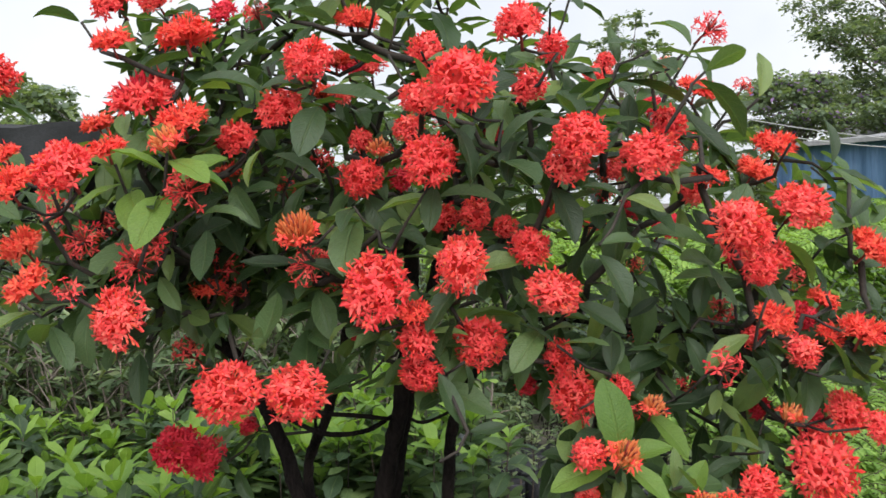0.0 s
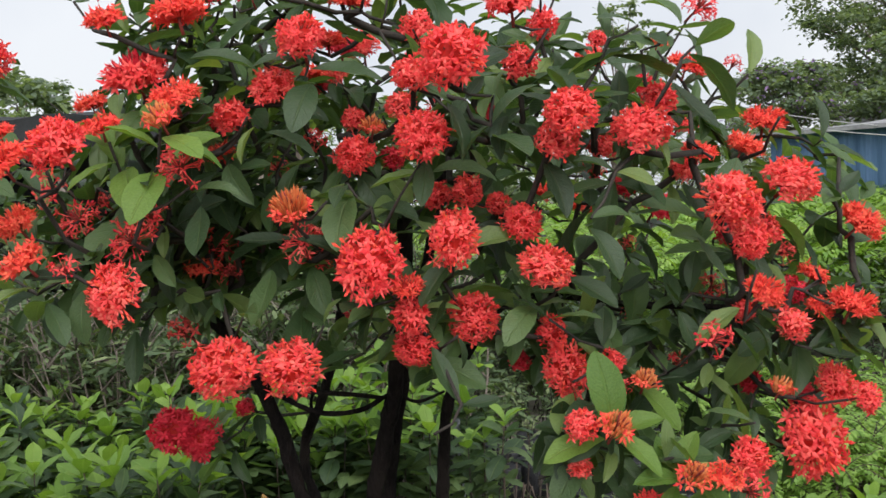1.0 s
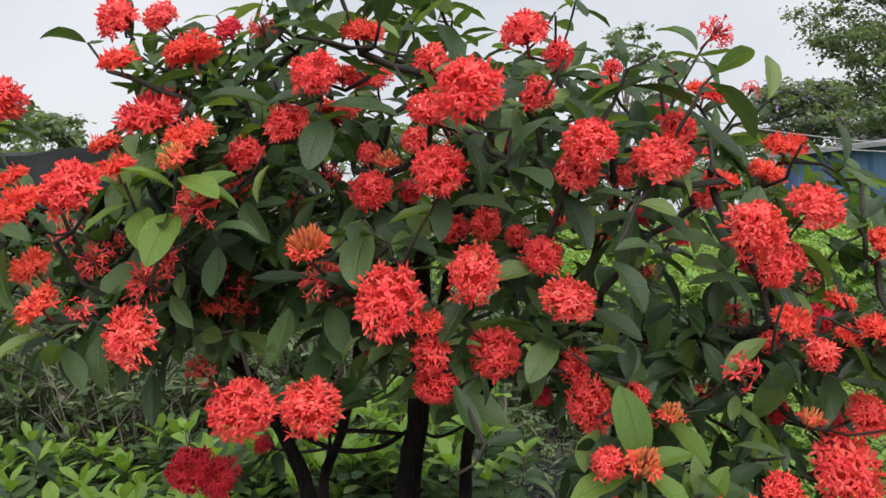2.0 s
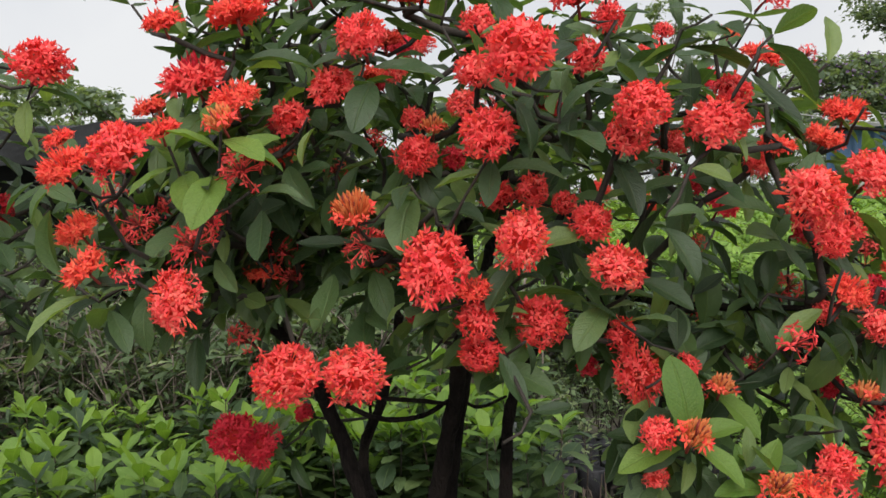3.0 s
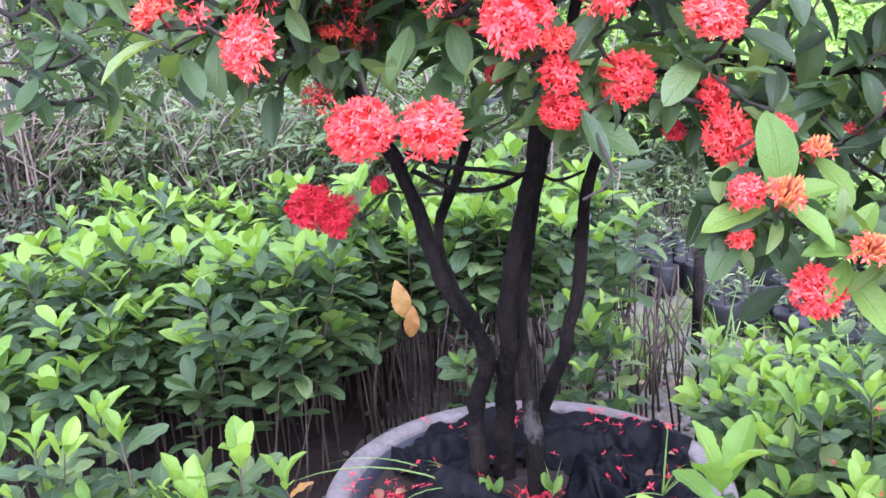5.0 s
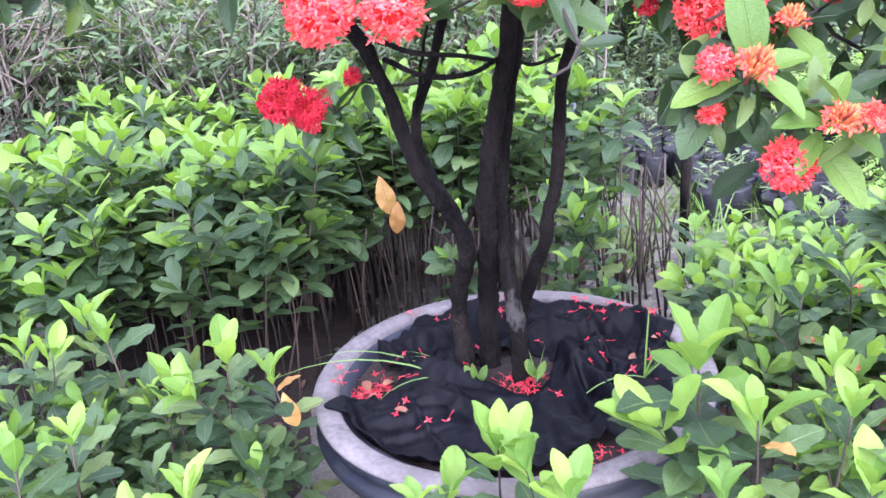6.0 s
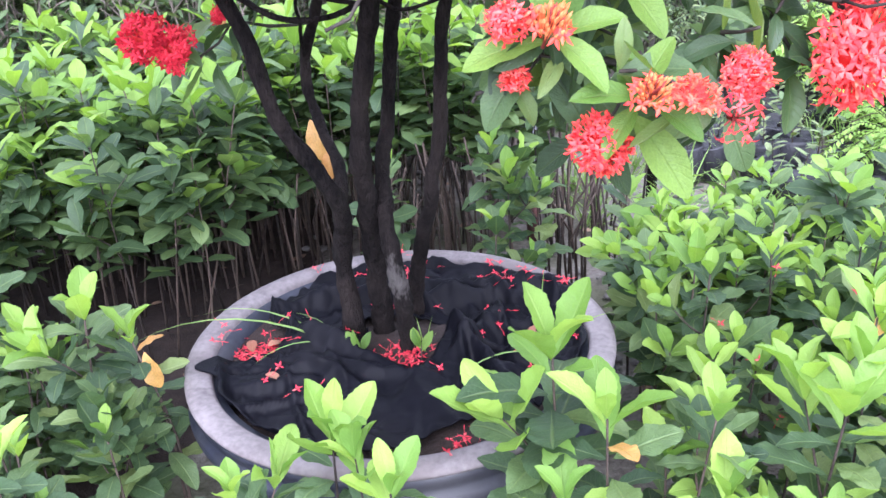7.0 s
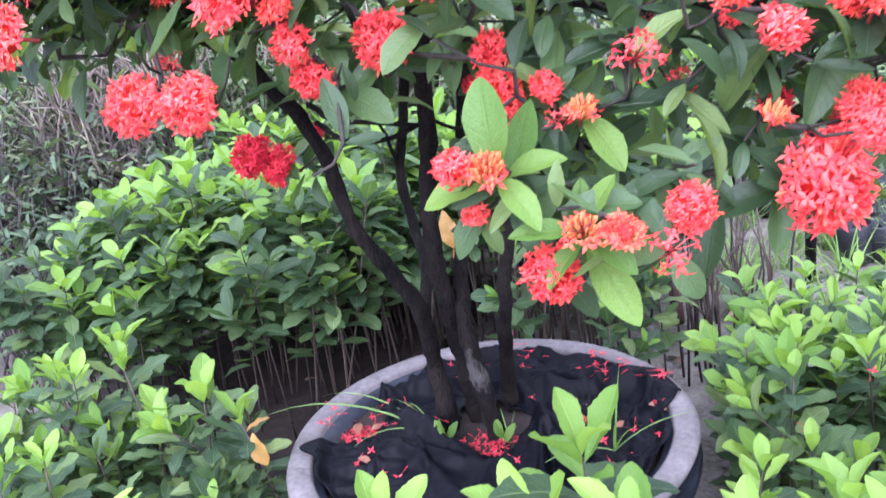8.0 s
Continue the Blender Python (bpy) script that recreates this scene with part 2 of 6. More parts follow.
M_pot_rim = surface("weathered_grey_rim", (0.07, 0.06, 0.061), (0.24, 0.213, 0.212), scale=9, rough=0.85, bump=0.6, depth=0.003, stain=(0.12, 0.1, 0.096), low=0.3, high=0.7)
M_pot = surface("dark_glazed_pot", (0.008, 0.009, 0.016), (0.03, 0.033, 0.048), scale=7, rough=0.5, bump=0.3, stain=(0.05, 0.05, 0.056))
M_cloth = surface("black_ground_cloth", (0.002, 0.002, 0.0035), (0.005, 0.005, 0.008), scale=10, rough=0.5, spec=0.09, bump=0.5, depth=0.002, fine=420, stain=(0.009, 0.0085, 0.011))
# darkened for the shade between the bed's stems; the potting soil shares it
M_soil = surface("shade_dark_soil", (0.012, 0.008, 0.007), (0.045, 0.03, 0.025), scale=22, rough=0.95, bump=1.0, depth=0.012)
M_ground = surface("gravelly_earth", (0.055, 0.045, 0.037), (0.24, 0.215, 0.19), scale=5, rough=0.95, bump=0.8, depth=0.02, fine=70, stain=(0.07, 0.075, 0.035))
M_pebble = surface("pebble", (0.13, 0.12, 0.11), (0.42, 0.4, 0.37), scale=30, rough=0.85, by_object=0.5)
M_bag = surface("black_plastic_bag", (0.008, 0.008, 0.010), (0.035, 0.035, 0.042), scale=14, rough=0.45, bump=0.9, depth=0.01)
M_litter = leaf_material("dead_litter_leaf", [(0.0, (0.05, 0.03, 0.025)), (0.6, (0.16, 0.09, 0.07)), (1.0, (0.32, 0.22, 0.15))], False, rough=0.8, through_light=0.08)
M_pipe_grey = surface("grey_plastic_pipe", (0.2, 0.21, 0.23), (0.33, 0.34, 0.36), scale=20, rough=0.6, bump=0.1)
M_pipe_brown = surface("rusty_brown_pipe", (0.05, 0.02, 0.018), (0.13, 0.055, 0.045), scale=25, rough=0.8, bump=0.4)
M_blue = surface("blue_painted_sheet", (0.03, 0.075, 0.16), (0.1, 0.18, 0.31), scale=1.6, rough=0.55, bump=0.1, fine=14, stretch=(6, 6, 0.25), stain=(0.14, 0.22, 0.34))
M_roof = surface("grey_sheet_roof", (0.16, 0.16, 0.17), (0.32, 0.32, 0.33), scale=1.5, rough=0.7, bump=0.1)
M_net = surface("black_shade_net", (0.007, 0.008, 0.008), (0.026, 0.028, 0.03), scale=3, rough=0.9, bump=0.6, depth=0.02, fine=60)
M_post = surface("grey_concrete_post", (0.2, 0.19, 0.17), (0.36, 0.35, 0.32), scale=10, rough=0.9)
M_wire = surface("grey_cable", (0.25, 0.25, 0.25), (0.35, 0.35, 0.35), scale=4, rough=0.7)
M_dry_twig = surface("dry_twig", (0.035, 0.029, 0.027), (0.105, 0.086, 0.078), scale=20, rough=0.9)
M_straw = surface("dry_straw_stalk", (0.09, 0.07, 0.055), (0.24, 0.2, 0.16), scale=20, rough=0.9)
M_wood = surface("weathered_stake", (0.1, 0.08, 0.065), (0.25, 0.21, 0.18), scale=14, rough=0.9, stretch=(1, 1, 0.2))

# ---- shape helpers ----
def data_mesh(name, verts, faces, mats, uvs=None, slots=None, smooth=True):
    """A mesh from arrays. faces: equal-sided polygons. uvs: one pair a vertex. slots: material slot of each face."""
    me = bpy.data.meshes.new(name)
    verts, faces = np.asarray(verts, dtype=np.float32), np.asarray(faces, dtype=np.int32)
    n, k = faces.shape
    me.vertices.add(len(verts))
    me.vertices.foreach_set("co", verts.ravel())
    me.loops.add(n * k)
    me.loops.foreach_set("vertex_index", faces.ravel())
    me.polygons.add(n)
    me.polygons.foreach_set("loop_start", np.arange(0, n * k, k, dtype=np.int32))
    if uvs is not None:
        layer = me.uv_layers.new(name="UVMap")
        layer.data.foreach_set("uv", np.asarray(uvs, dtype=np.float32)[faces.ravel()].ravel())
    for m in mats:
        me.materials.append(m)
    if slots is not None:
        me.polygons.foreach_set("material_index", np.asarray(slots, dtype=np.int32))
    me.polygons.foreach_set("use_smooth", np.full(n, smooth))
    me.update(calc_edges=True)
    me.validate()
    return me


def put(name, me, parent=None, m=None, label=""):
    """Links a mesh as one object, as a part of parent where given."""
    ob = new(name, me)
    if m is not None:
        ob.matrix_world = m
    if parent is not None:
        ob.parent = parent
    if label:
        ob["label"] = label
    return ob


def part(name, bm, mat, parent, label=""):
    me = bpy.data.meshes.new(name)
    bm.to_mesh(me)
    bm.free()
    me.materials.append(mat)
    return put(name, me, parent, None, label)


def leaf_shape(width, peak=0.5, tip=1.0, fold=0.25, curl=0.5, across=5, along=8, wave=0.0, twist=0.0, stalk=0.04, teeth=0.0):
    """One leaf blade of length 1 along +y, upper side +z. peak: where it is widest; curl: radians by which it bends down."""
    us, vs = np.linspace(-1, 1, across), 0.5 - 0.5 * np.cos(np.pi * np.linspace(0, 1, along))
    vs = 0.65 * vs + 0.35 * np.linspace(0, 1, along)
    p = math.log(0.5) / math.log(peak)
    verts, uvs = [], []
    y = z = 0.0
    for i, v in enumerate(vs):
        half = width * 0.5 * (max(math.sin(math.pi * v ** p), 0.0) ** tip) + 0.006 * (1 - v)
        if teeth and 0.15 < v < 0.97:
            half *= 1 + teeth * (1 if i % 2 else -1)
        a = curl * (v - 0.25)
        if i:
            y += math.cos(a) * (vs[i] - vs[i - 1])
            z -= math.sin(a) * (vs[i] - vs[i - 1])
        for u in us:
            ripple = wave * math.sin(v * 17 + u * 2.0) * abs(u) * half
            x = u * half
            lift = abs(u) * half * fold + ripple
            t = twist * v
            verts.append((x * math.cos(t) - lift * math.sin(t), stalk + y + lift * math.sin(a), z + lift * math.cos(a) * math.cos(t) + x * math.sin(t)))
            uvs.append((0.5 + 0.5 * u, v))
    faces = [(r * across + c, r * across + c + 1, (r + 1) * across + c + 1, (r + 1) * across + c) for r in range(along - 1) for c in range(across - 1)]
    return np.array(verts), np.array(faces), np.array(uvs)


def scatter(name, shapes, places, mats, smooth=True):
    """One mesh of many copies. places: (shape number, 4x4 matrix, material slot)."""
    vs, fs, us, sl, base = [], [], [], [], 0
    for k, m, slot in places:
        v, f, u = shapes[k]
        m = np.array(m)
        vs.append(v @ m[:3, :3].T + m[:3, 3])
        fs.append(f + base)
        us.append(u)
        sl.append(np.full(len(f), slot))
        base += len(v)
    return data_mesh(name, np.concatenate(vs), np.concatenate(fs), mats, np.concatenate(us), np.concatenate(sl), smooth)


def aim(at, along, up, size=1.0, widen=1.0):
    """A matrix at a place whose y runs along a direction and whose z leans to up."""
    y = Vector(along).normalized()
    x = y.cross(Vector(up))
    if x.length < 1e-4:
        x = y.cross(Vector((0.3, 0.9, 0.1)))
    x.normalize()
    z = x.cross(y)
    m = Matrix((x * size * widen, y * size, z * size)).transposed().to_4x4()
    m.translation = Vector(at)
    return m


def tube(points, radii, sides=7, lumpy=0.0, seed=0):
    """Arrays of a tube along points."""
    pts = [Vector(p) for p in points]
    rng = random.Random(seed)
    verts, faces = [], []
    ref = Vector((0.31, 0.93, 0.17))
    for i, p in enumerate(pts):
        d = (pts[min(i + 1, len(pts) - 1)] - pts[max(i - 1, 0)]).normalized()
        a = d.cross(ref).normalized()
        b = d.cross(a)
        for s in range(sides):
            w = 2 * math.pi * s / sides
            r = radii[i] * (1 + lumpy * (rng.random() - 0.5))
            verts.append(p + a * (math.cos(w) * r) + b * (math.sin(w) * r))
    n = len(pts)
    for i in range(n - 1):
        for s in range(sides):
            t = (s + 1) % sides
            faces.append((i * sides + s, i * sides + t, (i + 1) * sides + t, (i + 1) * sides + s))
    verts += [pts[0], pts[-1]]
    for s in range(sides):
        t = (s + 1) % sides
        faces.append((n * sides, t, s, s))
        faces.append((n * sides + 1, (n - 1) * sides + s, (n - 1) * sides + t, (n - 1) * sides + t))
    return np.array([tuple(v) for v in verts]), faces


def tube_mesh(name, runs, mat):
    """One mesh of tubes; runs: (points, radii, sides, lumpy, seed)."""
    vs, fs, base = [], [], 0
    for run in runs:
        v, f = tube(*run)
        vs.append(v)
        fs += [tuple(i + base for i in q) for q in f]
        base += len(v)
    me = bpy.data.meshes.new(name)
    me.from_pydata(np.concatenate(vs).tolist(), [], [q[:3] if q[2] == q[3] else q for q in fs])
    me.materials.append(mat)
    me.polygons.foreach_set("use_smooth", np.full(len(me.polygons), True))
    return me


def smooth_line(points, steps=4):
    """Catmull-Rom points through the given ones."""
    p = [Vector(q) for q in points]
    p = [p[0] * 2 - p[1]] + p + [p[-1] * 2 - p[-2]]
    out = []
    for i in range(1, len(p) - 2):
        for s in range(steps):
            t = s / steps
            out.append(0.5 * ((2 * p[i]) + (p[i + 1] - p[i - 1]) * t + (2 * p[i - 1] - 5 * p[i] + 4 * p[i + 1] - p[i + 2]) * t * t + (3 * p[i] - p[i - 1] - 3 * p[i + 1] + p[i + 2]) * t ** 3))
    out.append(p[-2])
    return out


def empty(name, at=(0, 0, 0)):
    ob = new(name)
    ob.location = at
    ob.empty_display_size = 0.1
    return ob

# ---- ground ----
ticks = [-400, -120, -40, -15, -8] + [-5 + 0.25 * i for i in range(57)] + [11, 16, 25, 60, 150, 400]
g_v, g_f = [], []
for x in ticks:
    for y in ticks:
        near = 1.0 if abs(x) < 9 and abs(y - 3) < 9 else 0.0
        g_v.append((x, y, near * (0.02 * noise.noise(Vector((x * 1.3, y * 1.3, 0))) - 0.012)))
k = len(ticks)
for i in range(k - 1):
    for j in range(k - 1):
        g_f.append((i * k + j, (i + 1) * k + j, (i + 1) * k + j + 1, i * k + j + 1))
tagged(put("ground", data_mesh("ground", g_v, g_f, [M_ground])), "grey-brown gravelly earth of a plant nursery", "ground", "", "structure")

# soil of the beds, a low uneven bank, painted dark for the stems' shade
b_v, b_f = [], []
for i in range(61):
    for j in range(41):
        x, y = -2.15 + 1.5 * i / 60, 0.85 + 3.2 * j / 40
        x, y = x + 0.25 * noise.noise(Vector((y * 1.6, 0.3, 0))) * (1 - i / 60), y + 0.3 * noise.noise(Vector((x * 1.9, 4.0, 0))) * (1 - j / 40)
        rim = min(1.0, 6 * min(i / 60, 1 - i / 60, j / 40, 1 - j / 40))
        b_v.append((x, y, -0.05 + 0.075 * rim + 0.02 * noise.noise(Vector((x * 4, y * 4, 2))) + 0.01 * noise.noise(Vector((x * 15, y * 15, 5)))))
for i in range(60):
    for j in range(40):
        b_f.append((i * 41 + j, (i + 1) * 41 + j, (i + 1) * 41 + j + 1, i * 41 + j + 1))
tagged(put("bed_soil", data_mesh("bed_soil", b_v, b_f, [M_soil])), "soil of the seedling beds, coloured dark for the shade there", "soil", "", "structure")

# ---- flower heads of the ixora ----
def petal_arrays(length, width, back):
    """One narrow pointed petal along +y from the floret's centre, bent back."""
    v = np.array([(0, 0, 0), (-width / 2, length * 0.42, 0.05 * length), (0, length * 0.48, 0.13 * length), (width / 2, length * 0.42, 0.05 * length), (0, length, -back * length)])
    return v, [(0, 1, 2), (0, 2, 3), (1, 4, 2), (2, 4, 3)]


def spindle(length, thick):
    """A slender four-sided bud along +z, thickest near its tip."""
    v = [(0, 0, 0)]
    for h, r in ((0.55, 0.45), (0.82, 1.0)):
        v += [(r * thick * math.cos(a), r * thick * math.sin(a), h * length) for a in (0, math.pi / 2, math.pi, 1.5 * math.pi)]
    v.append((0, 0, length))
    f = []
    for s in range(4):
        t = (s + 1) % 4
        f += [(0, 1 + t, 1 + s), (1 + s, 1 + t, 5 + t), (1 + s, 5 + t, 5 + s), (5 + s, 5 + t, 9)]
    return np.array(v), f


def head_mesh(name, kind, seed, petal_mat, bud_mat, small=False):
    """A flower head of radius 1 round its own +z: florets with four petals on thin tubes, and buds between them."""
    rng = random.Random(seed)
    vs, fs, sl, base = [], [], [], 0

    def add(v, f, m, slot):
        nonlocal base
        m = np.array(m)
        vs.append(v @ m[:3, :3].T + m[:3, 3])
        fs.extend([tuple(i + base for i in q) for q in f])
        sl.extend([slot] * len(f))
        base += len(v)

    count, reach, buds = {"ball": (112, 114, 34), "dome": (84, 108, 66), "bud": (22, 100, 96), "sparse": (34, 112, 7)}[kind]
    # florets keep their own size: a small head holds fewer of them
    if small:
        count, buds = int(count * 0.42), int(buds * 0.5)
    total = count + buds
    kinds = ["f"] * count + ["b"] * buds
    rng.shuffle(kinds)
    if kind == "ball":
        # closed buds gather towards the top of a head
        kinds = ["b" if rng.random() < (0.42 if i < total * 0.3 else 0.13) else "f" for i in range(total)]
    if kind == "dome":
        # buds in the middle, open florets round them
        kinds = ["b" if i < total * 0.26 or (i % 3 == 0 and i < total * 0.6) else "f" for i in range(total)]
    if kind == "bud":
        # a crown of buds over a fringe of open florets
        kinds = ["b" if i < total * 0.8 else "f" for i in range(total)]
    gold = math.pi * (3 - math.sqrt(5))
    low = math.cos(radians(reach))
    for i in range(total):
        cz = 1 - (i + 0.5) / total * (1 - low)
        a = i * gold + rng.uniform(-0.25, 0.25)
        s = math.sqrt(max(0.0, 1 - cz * cz))
        d = Vector((s * math.cos(a), s * math.sin(a), cz)) + Vector((rng.gauss(0, 0.06), rng.gauss(0, 0.06), rng.gauss(0, 0.06)))
        d.normalize()
        if kind == "sparse" and rng.random() < 0.25:
            continue
        # domes are flatter: their florets all rise from the base
        if kind in ("dome", "bud"):
            inner = 0.42 if kind == "dome" else 0.3
            foot = Vector((d.x * inner, d.y * inner, -0.42 if kind == "dome" else -0.62))
            wide = 0.96 if kind == "dome" else 0.74
            lump = 1 + 0.3 * noise.noise(d * 1.7 + Vector((seed * 3.1, 0, seed)))
            tip = Vector((d.x * wide * lump, d.y * wide * lump, d.z * 0.66 * lump - 0.02 + rng.gauss(0, 0.09)))
        else:
            foot = d * 0.18
            lump = noise.noise(d * 1.5 + Vector((seed * 3.1, 0, seed)))
            tip = d * (0.9 + (0.24 if kind == "ball" else 0.4) * lump) * rng.uniform(0.9, 1.07)
            tip.z *= 0.86
        way = (tip - foot).normalized()
        q = way.to_track_quat("Z", "Y").to_matrix().to_4x4()
        if kinds[i] == "b":
            if kind in ("dome", "bud"):
                ln = (tip - foot).length + rng.uniform(-0.08, 0.16)
                m = Matrix.Translation(foot) @ q
            else:
                ln = rng.uniform(0.4, 0.6)
                m = Matrix.Translation(tip - way * ln * 0.55) @ q
            v, f = spindle(ln, 0.085 if small else 0.056)
            add(v, f, m, 1)
            continue
        tilt = Euler((rng.gauss(0, 0.32), rng.gauss(0, 0.32), rng.uniform(0, 6.3))).to_matrix().to_4x4()
        m = Matrix.Translation(tip) @ q @ tilt
        cup = rng.uniform(-0.5, 0.35) if kind != "dome" else rng.uniform(-1.0, 0.3)
        size = rng.uniform(0.36, 0.48) if small else rng.uniform(0.24, 0.33)
        for k in range(4):
            v, f = petal_arrays(size * rng.uniform(0.88, 1.08), size * 0.46, cup + rng.gauss(0, 0.15))
            turn = Matrix.Rotation(k * math.pi / 2 + rng.gauss(0, 0.1), 4, "Z")
            add(v, f, m @ turn, 0)
        # the thin tube that carries the floret
        side = Vector((-way.y, way.x, 0.01)).normalized() * 0.022
        up = way.cross(side).normalized() * 0.022
        v = np.array([tuple(foot + side), tuple(foot - side * 0.5 + up), tuple(foot - side * 0.5 - up), tuple(tip + side), tuple(tip - side * 0.5 + up), tuple(tip - side * 0.5 - up)])
        add(v, [(0, 1, 4), (0, 4, 3), (1, 2, 5), (1, 5, 4), (2, 0, 3), (2, 3, 5)], Matrix.Identity(4), 0)
    if kind in ("ball", "dome"):
        # an added core, dark red for the shade between florets, closes the ball
        core = bmesh.new()
        bmesh.ops.create_icosphere(core, subdivisions=2, radius=1.0)
        flat = 0.86 if kind == "ball" else 0.56
        v = np.array([tuple(Vector((p.co.x, p.co.y, p.co.z * flat)) * 0.66 * (0.93 + 0.2 * noise.noise(p.co * 1.5 + Vector((seed * 3.1, 0, seed))) + 0.08 * rng.uniform(-1, 1))) for p in core.verts])
        add(v, [tuple(p.index for p in q.verts) for q in core.faces], Matrix.Identity(4), 2)
        core.free()
    return data_mesh(name, np.concatenate(vs), fs, [petal_mat, bud_mat, M_core_shade], None, sl, False)


def stalk_mesh(name, seed):
    """The branching flower stalk inside and under a head."""
    rng = random.Random(seed)
    runs = [([(0, 0, -1.15), (0.03, 0.02, -0.6), (0, 0, -0.1)], [0.085, 0.07, 0.06], 5, 0.2, seed)]
    for k in range(9):
        a, e = k * 2.4, rng.uniform(0.25, 1.1)
        d = Vector((math.cos(a) * math.sin(e), math.sin(a) * math.sin(e), math.cos(e)))
        runs.append(([(0, 0, -0.5), tuple(d * 0.3 + Vector((0, 0, -0.2))), tuple(d * 0.62)], [0.05, 0.045, 0.03], 4, 0.1, k))
    return tube_mesh(name, runs, M_core)


HEADS = {
    (kind, small): [head_mesh(name, shape, s + 30 * small, petals, closed, small) for s in seeds]
    for small in (False, True)
    for kind, name, shape, seeds, petals, closed in (
        ("ball", "open_head", "ball", (1, 2, 3, 11, 12, 13), M_petal, M_petal_warm),
        ("dark", "ageing_head", "ball", (4, 14), M_petal_dark, M_petal_dark),
        ("dome", "half_open_head", "dome", (5, 6), M_petal_warm, M_petal_warm),
        ("dusk", "crimson_head", "dome", (15, 16), M_petal, M_petal_dark),
        ("bud", "bud_head", "bud", (7, 8), M_petal_warm, M_bud),
        ("sparse", "loose_head", "sparse", (9, 10), M_petal, M_petal_dark))
}
STALK = stalk_mesh("flower_stalk", 3)
HEAD_LABELS = {"ball": "", "dark": "ageing dark crimson flower head", "dome": "half-open orange-red flower head", "dusk": "half-open crimson flower head", "bud": "orange cluster of closed buds", "sparse": "loose flower head that has shed florets"}

# ixora leaf blades, length 1
IXORA = [leaf_shape(w, pk, tp, fo, cu, 5, 10, wv, tw) for w, pk, tp, fo, cu, wv, tw in (
    (0.38, 0.52, 0.8, 0.4, 0.7, 0.07, 0.15), (0.42, 0.54, 0.74, 0.28, 0.45, 0.08, -0.25), (0.35, 0.5, 0.84, 0.5, 1.1, 0.05, 0.3),
    (0.41, 0.55, 0.76, 0.45, 0.3, 0.08, 0.1), (0.37, 0.52, 0.8, 0.35, -0.4, 0.07, -0.2), (0.45, 0.54, 0.72, 0.22, 0.8, 0.09, 0.3), (0.40, 0.53, 0.78, 0.55, 0.6, 0.06, -0.35))]
IXORA_ONE = [data_mesh("ixora_leaf", v, f, [M_ixora_one], u) for v, f, u in IXORA]
IXORA_NEW = [data_mesh("ixora_young_leaf", v, f, [M_ixora_young], u) for v, f, u in IXORA]


